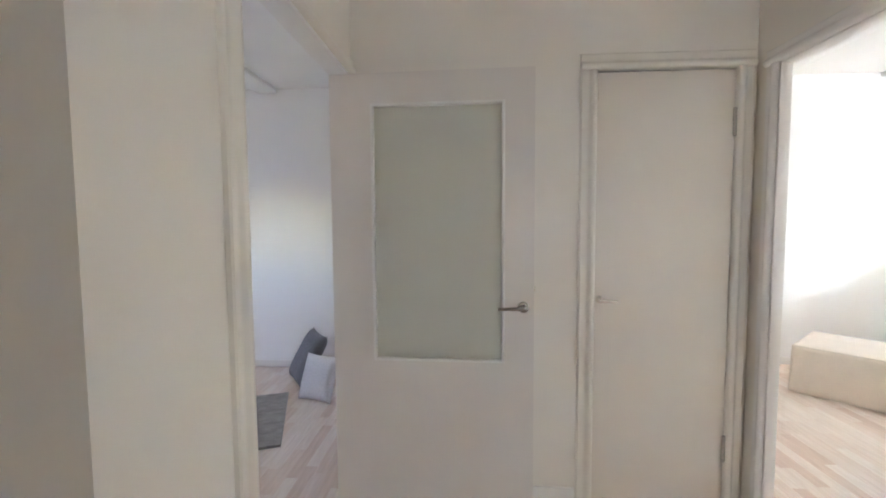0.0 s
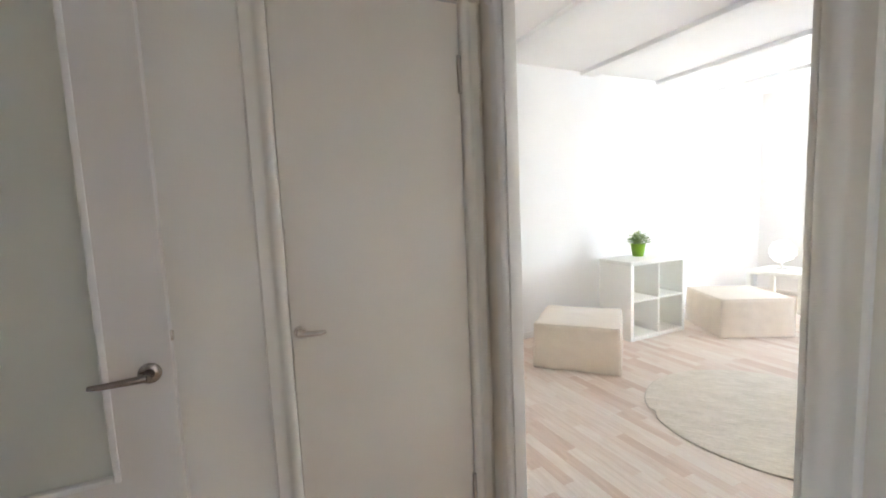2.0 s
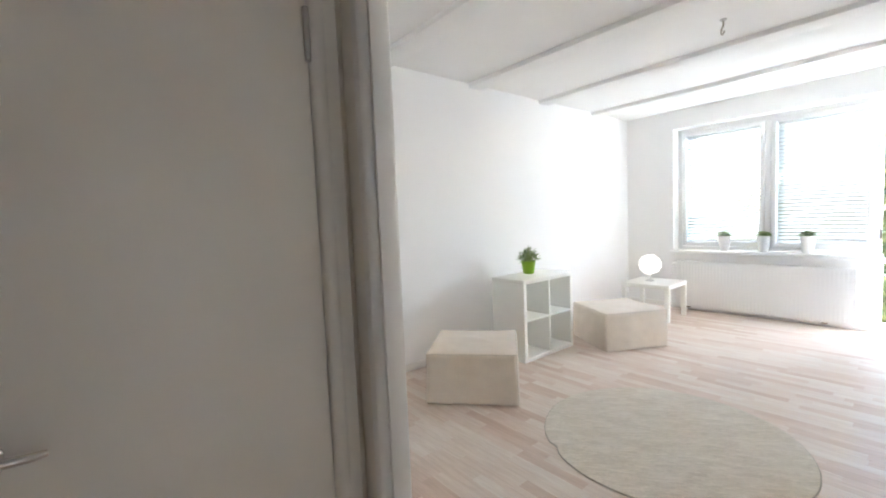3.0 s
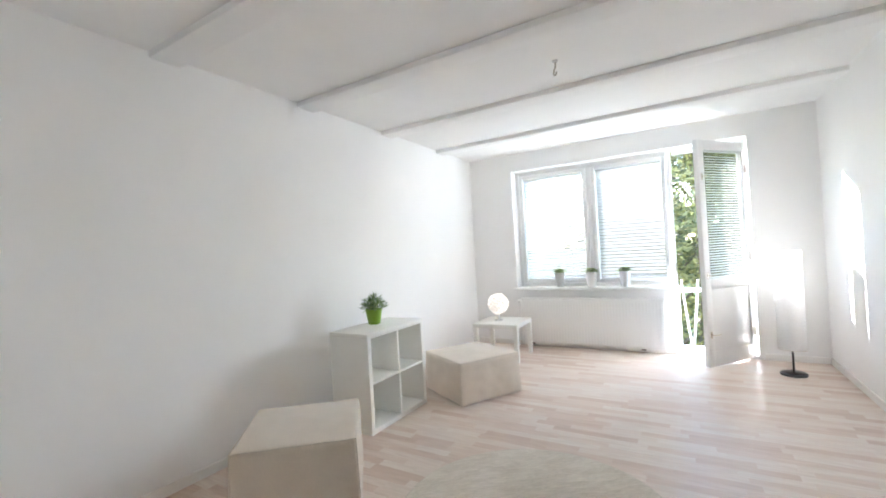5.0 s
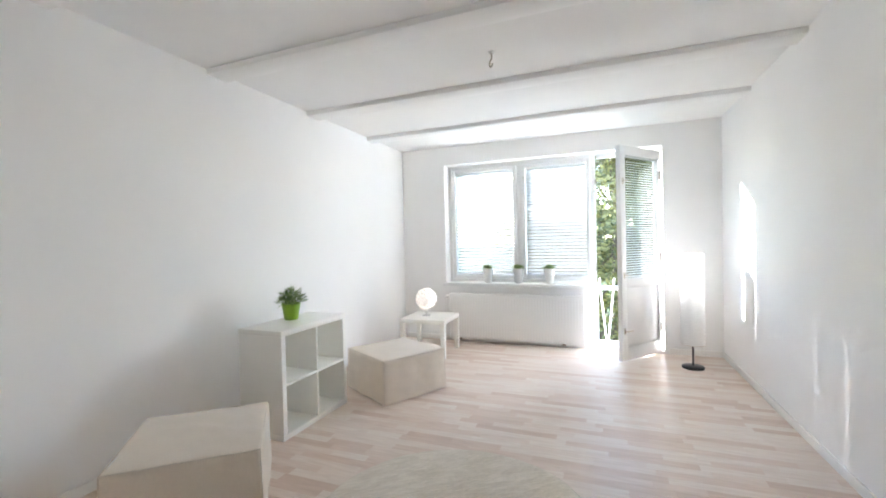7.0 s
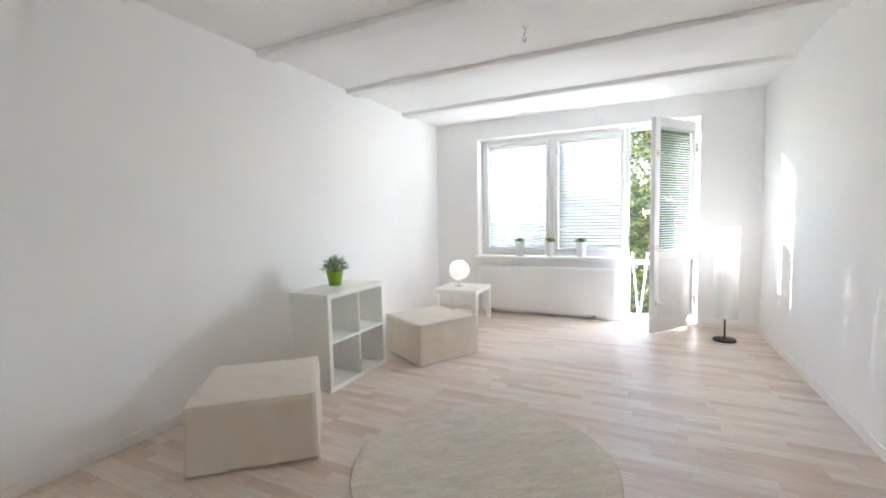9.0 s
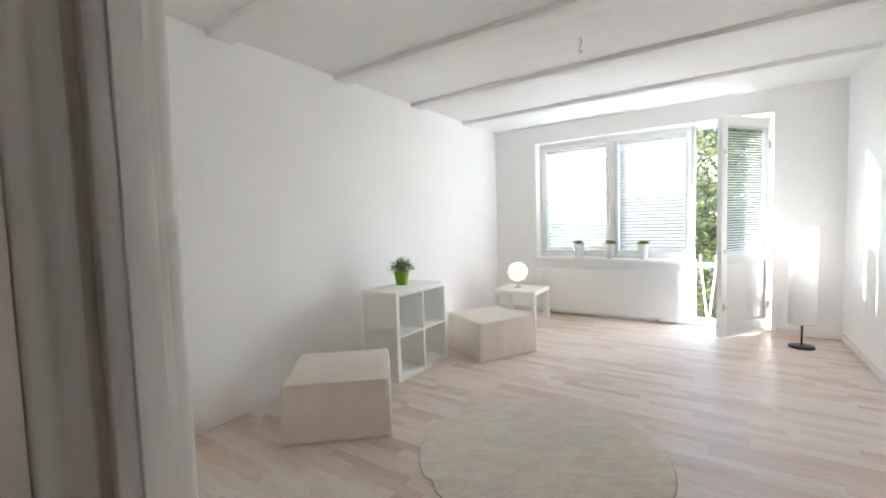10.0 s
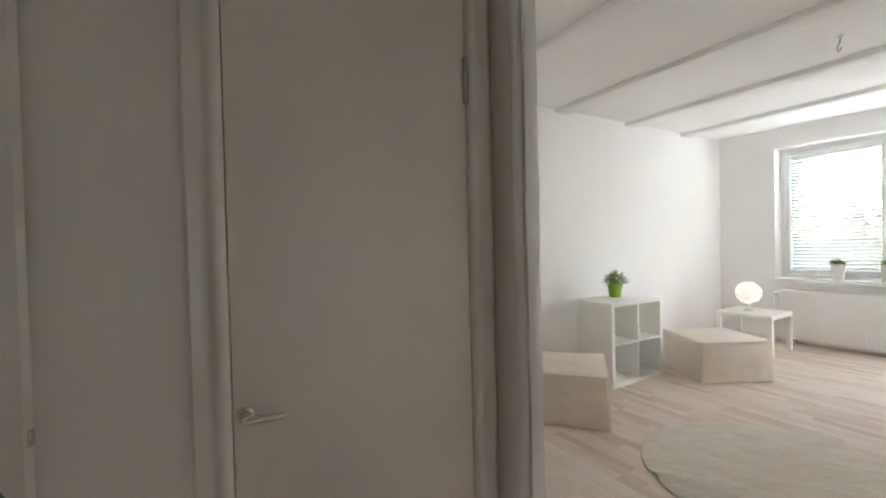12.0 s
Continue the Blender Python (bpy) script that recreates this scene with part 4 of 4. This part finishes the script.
gl = thing("table_lamp", "glowing round lamp of overlapping white petals", "lamp", pose(6.12, 3.476, 0.45))
part("base", lathe([(0, 0), (0.05, 0), (0.052, 0.004), (0.05, 0.01), (0.012, 0.014), (0.010, 0.08), (0, 0.08)], 28), M_WHITEPOT, gl)
bm = bmesh.new()
GR = 0.137
for k in range(104):
    z = 1 - 2 * (k + 0.5) / 104
    ang = k * 2.39996
    d = Vector((math.sqrt(1 - z * z) * math.cos(ang), math.sqrt(1 - z * z) * math.sin(ang), z))
    a = d.orthogonal().normalized()
    b = d.cross(a)
    c = Vector((0, 0, 0.217)) + d * GR * (0.93 + 0.038 * (k % 3))
    ring = [bm.verts.new(c + (a * math.cos(q * math.pi / 4) + b * math.sin(q * math.pi / 4)) * 0.031 - d * 0.015) for q in range(8)]
    mid = bm.verts.new(c + d * 0.003)
    for q in range(8):
        bm.faces.new((ring[q], ring[(q + 1) % 8], mid))
part("shade", bm, M_GLOW, gl, "overlapping glowing petals", smooth=None)

# floor lamp
fl = thing("floor_lamp", "slim floor lamp with a tall white cloth shade", "lamp", pose(6.285, 0.535, 0))
part("base", lathe([(0, 0), (0.104, 0), (0.106, 0.004), (0.104, 0.018), (0.098, 0.023), (0.014, 0.026), (0, 0.026)], 40), M_BLACK, fl, "flat round black foot")
part("pole", lathe([(0, 0.02), (0.009, 0.02), (0.009, 1.1), (0, 1.1)], 16), M_BLACK, fl, "thin black pole")
shade = part("shade", lathe([(0.1085, 0.245), (0.11, 0.245), (0.11, 1.19), (0.1085, 1.19), (0.1085, 0.245)], 48), M_SHADE, fl, "tall white cloth cylinder")
bm = bmesh.new()
for z in (0.25, 1.185):
    tube(bm, [(0.109 * math.cos(q * math.pi / 16), 0.109 * math.sin(q * math.pi / 16), z) for q in range(32)], 0.0025, 6, closed=True)
    tube(bm, [(-0.108, 0, z), (0.108, 0, z)], 0.002, 6)
    tube(bm, [(0, -0.108, z), (0, 0.108, z)], 0.002, 6)
part("shade_ring", bm, M_STEEL, shade)

# ceiling hook
bm = bmesh.new()
hook = [(0, 0, 0), (0, 0, -0.035), (0.005, 0.004, -0.05)]
for q in range(10):
    a = radians(100 - q * 28)
    hook.append((0.022 * math.cos(a) + 0.006, 0.017 * math.cos(a) + 0.005, -0.075 + 0.026 * math.sin(a)))
tube(bm, hook, 0.0058, 10)
hk = thing("ceiling_hook", "bare metal lamp hook in the ceiling", "hook", pose(4.20, 2.09, ZC))
part("hook", bm, M_HINGE, hk, "grey metal hook")
part("rose", lathe([(0, -0.012), (0.014, -0.012), (0.022, -0.004), (0.022, 0), (0, 0)], 20), M_WHITEPOT, hk)

# round rug
RC, RR = (3.20, 2.085), 0.70
rug = thing("round_rug", "round oatmeal wool rug with a dark bound edge", "rug", pose(RC[0], RC[1], 0))
NOTCH, CREASE_END = Vector((-0.597, 0.366, 0)), Vector((-0.231, -0.021, 0))


def rug_lift(x, y):
    """Slight waves, and one crease that runs in from the edge."""
    p = Vector((x, y, 0))
    along = (CREASE_END - NOTCH).normalized()
    u = (p - NOTCH).dot(along)
    d = (p - NOTCH - along * u).length
    fade = max(0.0, 1 - max(0.0, u) / (CREASE_END - NOTCH).length) if u > -0.1 else 0.0
    wave = 0.0022 * noise.noise(Vector((x * 6, y * 6, 3)))
    return wave + 0.022 * fade * math.exp(-(d / 0.032) ** 2)


def rug_swell(x, y):
    p = Vector((x, y, 0))
    return 1 + 0.010 * noise.noise(Vector((x * 3, y * 3, 9))) - 0.022 * math.exp(-((p - NOTCH).length / 0.05) ** 2)


bm = lathe([(0, 0.0005), (RR - 0.01, 0.0005), (RR, 0.004), (RR - 0.002, 0.010), (RR - 0.02, 0.0125)] + [(RR * (1 - k / 30), 0.013) for k in range(2, 30)] + [(0, 0.013)], 128)
for v in bm.verts:
    f = rug_swell(v.co.x, v.co.y) if math.hypot(v.co.x, v.co.y) > 0.5 else 1
    if v.co.z > 0.003:
        v.co.z += rug_lift(v.co.x, v.co.y) + 0.001
    v.co.x *= f
    v.co.y *= f
top = part("woven_top", bm, M_RUG, rug)
bm = bmesh.new()
ring = []
for k in range(96):
    a = 2 * math.pi * k / 96
    x, y = RR * math.cos(a), RR * math.sin(a)
    f = rug_swell(x, y)
    ring.append((x * f, y * f, 0.005 + rug_lift(x, y)))
tube(bm, ring, 0.0042, 6, closed=True)
part("bound_edge", bm, M_RUGEDGE, top, "dark bound edge")

# ---- bedroom things ----
mat = thing("shaggy_rug", "dark grey shaggy rug on the bedroom floor", "rug", pose(-1.564, 3.213, 0, 0, 0, 20.5))
bm = bmesh.new()
nx, ny, wx, wy = 40, 26, 1.35, 0.83
grid = [[bm.verts.new((-wx * i / nx, -wy * j / ny + 0.0, 0.018 + 0.006 * noise.noise(Vector((i * 0.9, j * 0.9, 0))))) for j in range(ny + 1)] for i in range(nx + 1)]
for i in range(nx):
    for j in range(ny):
        bm.faces.new((grid[i][j], grid[i + 1][j], grid[i + 1][j + 1], grid[i][j + 1]))
rim = [e for e in bm.edges if len(e.link_faces) == 1]
out = bmesh.ops.extrude_edge_only(bm, edges=rim)
for v in out["geom"]:
    if isinstance(v, bmesh.types.BMVert):
        v.co.z = 0.001
part("woven_top", bm, M_MAT, mat, smooth=80)


def cushion(name, size, thick, material, at, label, seed):
    """A stuffed pillow with pinched corners; lies in its own xy plane."""
    bm = bmesh.new()
    n = 18
    tops, lows = {}, {}
    for i in range(n + 1):
        for j in range(n + 1):
            u, v = 2 * i / n - 1, 2 * j / n - 1
            pull = 1 - 0.07 * (1 - abs(u) ** 2) * (abs(v) ** 3) - 0.07 * (1 - abs(v) ** 2) * (abs(u) ** 3)
            x, y = u * size[0] / 2 * pull, v * size[1] / 2 * pull
            hgt = thick / 2 * ((1 - u ** 4) * (1 - v ** 4)) ** 0.5
            wob = 0.008 * noise.noise(Vector((x * 7, y * 7, seed)))
            tops[i, j] = bm.verts.new((x, y, hgt + wob * (hgt > 0.01)))
            edge = i in (0, n) or j in (0, n)
            lows[i, j] = tops[i, j] if edge else bm.verts.new((x, y, -hgt))
    for i in range(n):
        for j in range(n):
            for d, flip in ((tops, False), (lows, True)):
                f = [d[i, j], d[i + 1, j], d[i + 1, j + 1], d[i, j + 1]]
                bm.faces.new(list(reversed(f)) if flip else f)
    return solid(name, bm, material, label, "cushion", at, smooth=80)


def leaning(corner, along, up):
    """A pose whose x runs along the lower edge and y up the slope, from the lower corner, at the middle of the face."""
    x, y = Vector(along), Vector(up)
    z = x.cross(y).normalized()
    m = Matrix((x.normalized(), z.cross(x).normalized(), z)).transposed().to_4x4()
    return Matrix.Translation(Vector(corner) + (x + y) / 2) @ m


cushion("cushion", (0.43, 0.46), 0.13, M_GREY, leaning((-1.525, 3.335, 0.03), (-0.243, 0.341, 0), (0.27, -0.02, 0.37)), "slate grey cotton cushion leaning on the floor", 1)
cushion("cushion", (0.30, 0.35), 0.11, M_WHITECLOTH, leaning((-1.45, 3.11, 0.015), (0.28, -0.09, 0), (0.06, 0.12, 0.32)), "white cotton cushion leaning on a grey one", 2)
cushion("cushion", (0.34, 0.34), 0.12, M_RED, leaning((-1.17, 3.17, 0.02), (0.33, 0.05, 0), (0.0, 0.16, 0.30)), "red cotton cushion behind the white one", 3)
sk = thing("socket", "white wall socket low on the bedroom wall", "socket", pose(-2.37, BY, 0.385))
part("plate", lathe([(0, 0), (0.036, 0), (0.034, 0.007), (0.024, 0.010), (0, 0.010)], 28, pose(0, 0, 0, 90)), M_SOCKET, sk)
part("insert", lathe([(0.02, 0.0), (0.021, 0.012), (0.019, 0.012), (0.018, 0.006), (0, 0.006)], 24, pose(0, 0, 0, 90)), M_SOCKET, sk)
vt = thing("pipe_cover", "small round beige pipe cover at the skirting", "pipe cover", pose(-2.352, BY - 0.014, 0.045))
part("cover", lathe([(0, 0), (0.042, 0), (0.044, 0.012), (0.034, 0.028), (0.016, 0.036), (0, 0.036)], 24, pose(0, 0, 0, 90)), M_HINGE, vt)

# ---- floors: single parquet strips ----
structure("floor_base", boxes(((BX - 0.15, -1.5, -0.25), (XE + 0.3, YN + 0.15, -0.006))), M_JOINT, "screed below the parquet", "floor")
SWID, GAP, THICK = 0.068, 0.0007, 0.006
LENGTHS = (0.26, 0.34, 0.42, 0.50, 0.58)


def strip_mesh(length):
    bm = boxes(((GAP / 2, GAP / 2, -THICK), (SWID - GAP / 2, length - GAP / 2, 0)))
    return mesh_of("strip", bm, M_FLOOR)


STRIPS = {n: strip_mesh(n) for n in LENGTHS}


def parquet(name, x0, x1, y0, y1, label, near, seed):
    """Strips along y; those inside the stretch 'near' are single objects, the rest one mesh."""
    rng = random.Random(seed)
    fl_ob = thing(name, label, "floor", pose(0, 0, 0), kind="structure")
    verts, faces = [], []
    singles = 0
    x = x0
    while x < x1 - 0.005:
        w = min(SWID, x1 - x)
        y = y0 - rng.uniform(0.0, 0.4)
        while y < y1:
            ln = rng.choice(LENGTHS)
            a, b = max(y, y0), min(y + ln, y1)
            if b - a > 0.004:
                whole = b - a > ln - 1e-6 and w > SWID - 1e-6
                if whole and singles < 300 and near[0] < x < near[1] and near[2] < y < near[3]:
                    s = new("strip", STRIPS[ln])
                    s.parent = fl_ob
                    s.location = (x, y, 0)
                    singles += 1
                else:
                    n = len(verts)
                    g = GAP / 2
                    verts += [(x + g, a + g, 0), (x + w - g, a + g, 0), (x + w - g, b - g, 0), (x + g, b - g, 0),
                              (x + g, a + g, -THICK), (x + w - g, a + g, -THICK), (x + w - g, b - g, -THICK), (x + g, b - g, -THICK)]
                    faces += [(n, n + 1, n + 2, n + 3), (n, n + 4, n + 5, n + 1), (n + 1, n + 5, n + 6, n + 2), (n + 2, n + 6, n + 7, n + 3), (n + 3, n + 7, n + 4, n)]
            y += ln
        x += w
    me = bpy.data.meshes.new("strips")
    me.from_pydata(verts, [], faces)
    me.materials.append(M_FLOOR)
    ob = new("strips", me)
    ob.parent = fl_ob
    ob["kind"] = "stuff"


parquet("floor", HX1, XE, YS, YN, "pale three-strip parquet floor with a satin finish", (2.0, 4.6, 1.2, 3.6), 1)
parquet("floor_hall", HX0 - 0.08, HX1, -1.4, HY + 0.06, "pale three-strip parquet floor of the hall", (-0.6, 1.2, 0.2, 2.0), 2)
parquet("floor_hall_side", -2.2, HX0 - 0.08, -1.4, 0.585, "pale three-strip parquet floor round the hall corner", (0, 0, 0, 0), 4)
parquet("floor_bedroom", BX, HX0 - 0.08, 0.67, BY, "pale three-strip parquet floor of the bedroom", (-2.4, -0.8, 1.4, 3.9), 3)
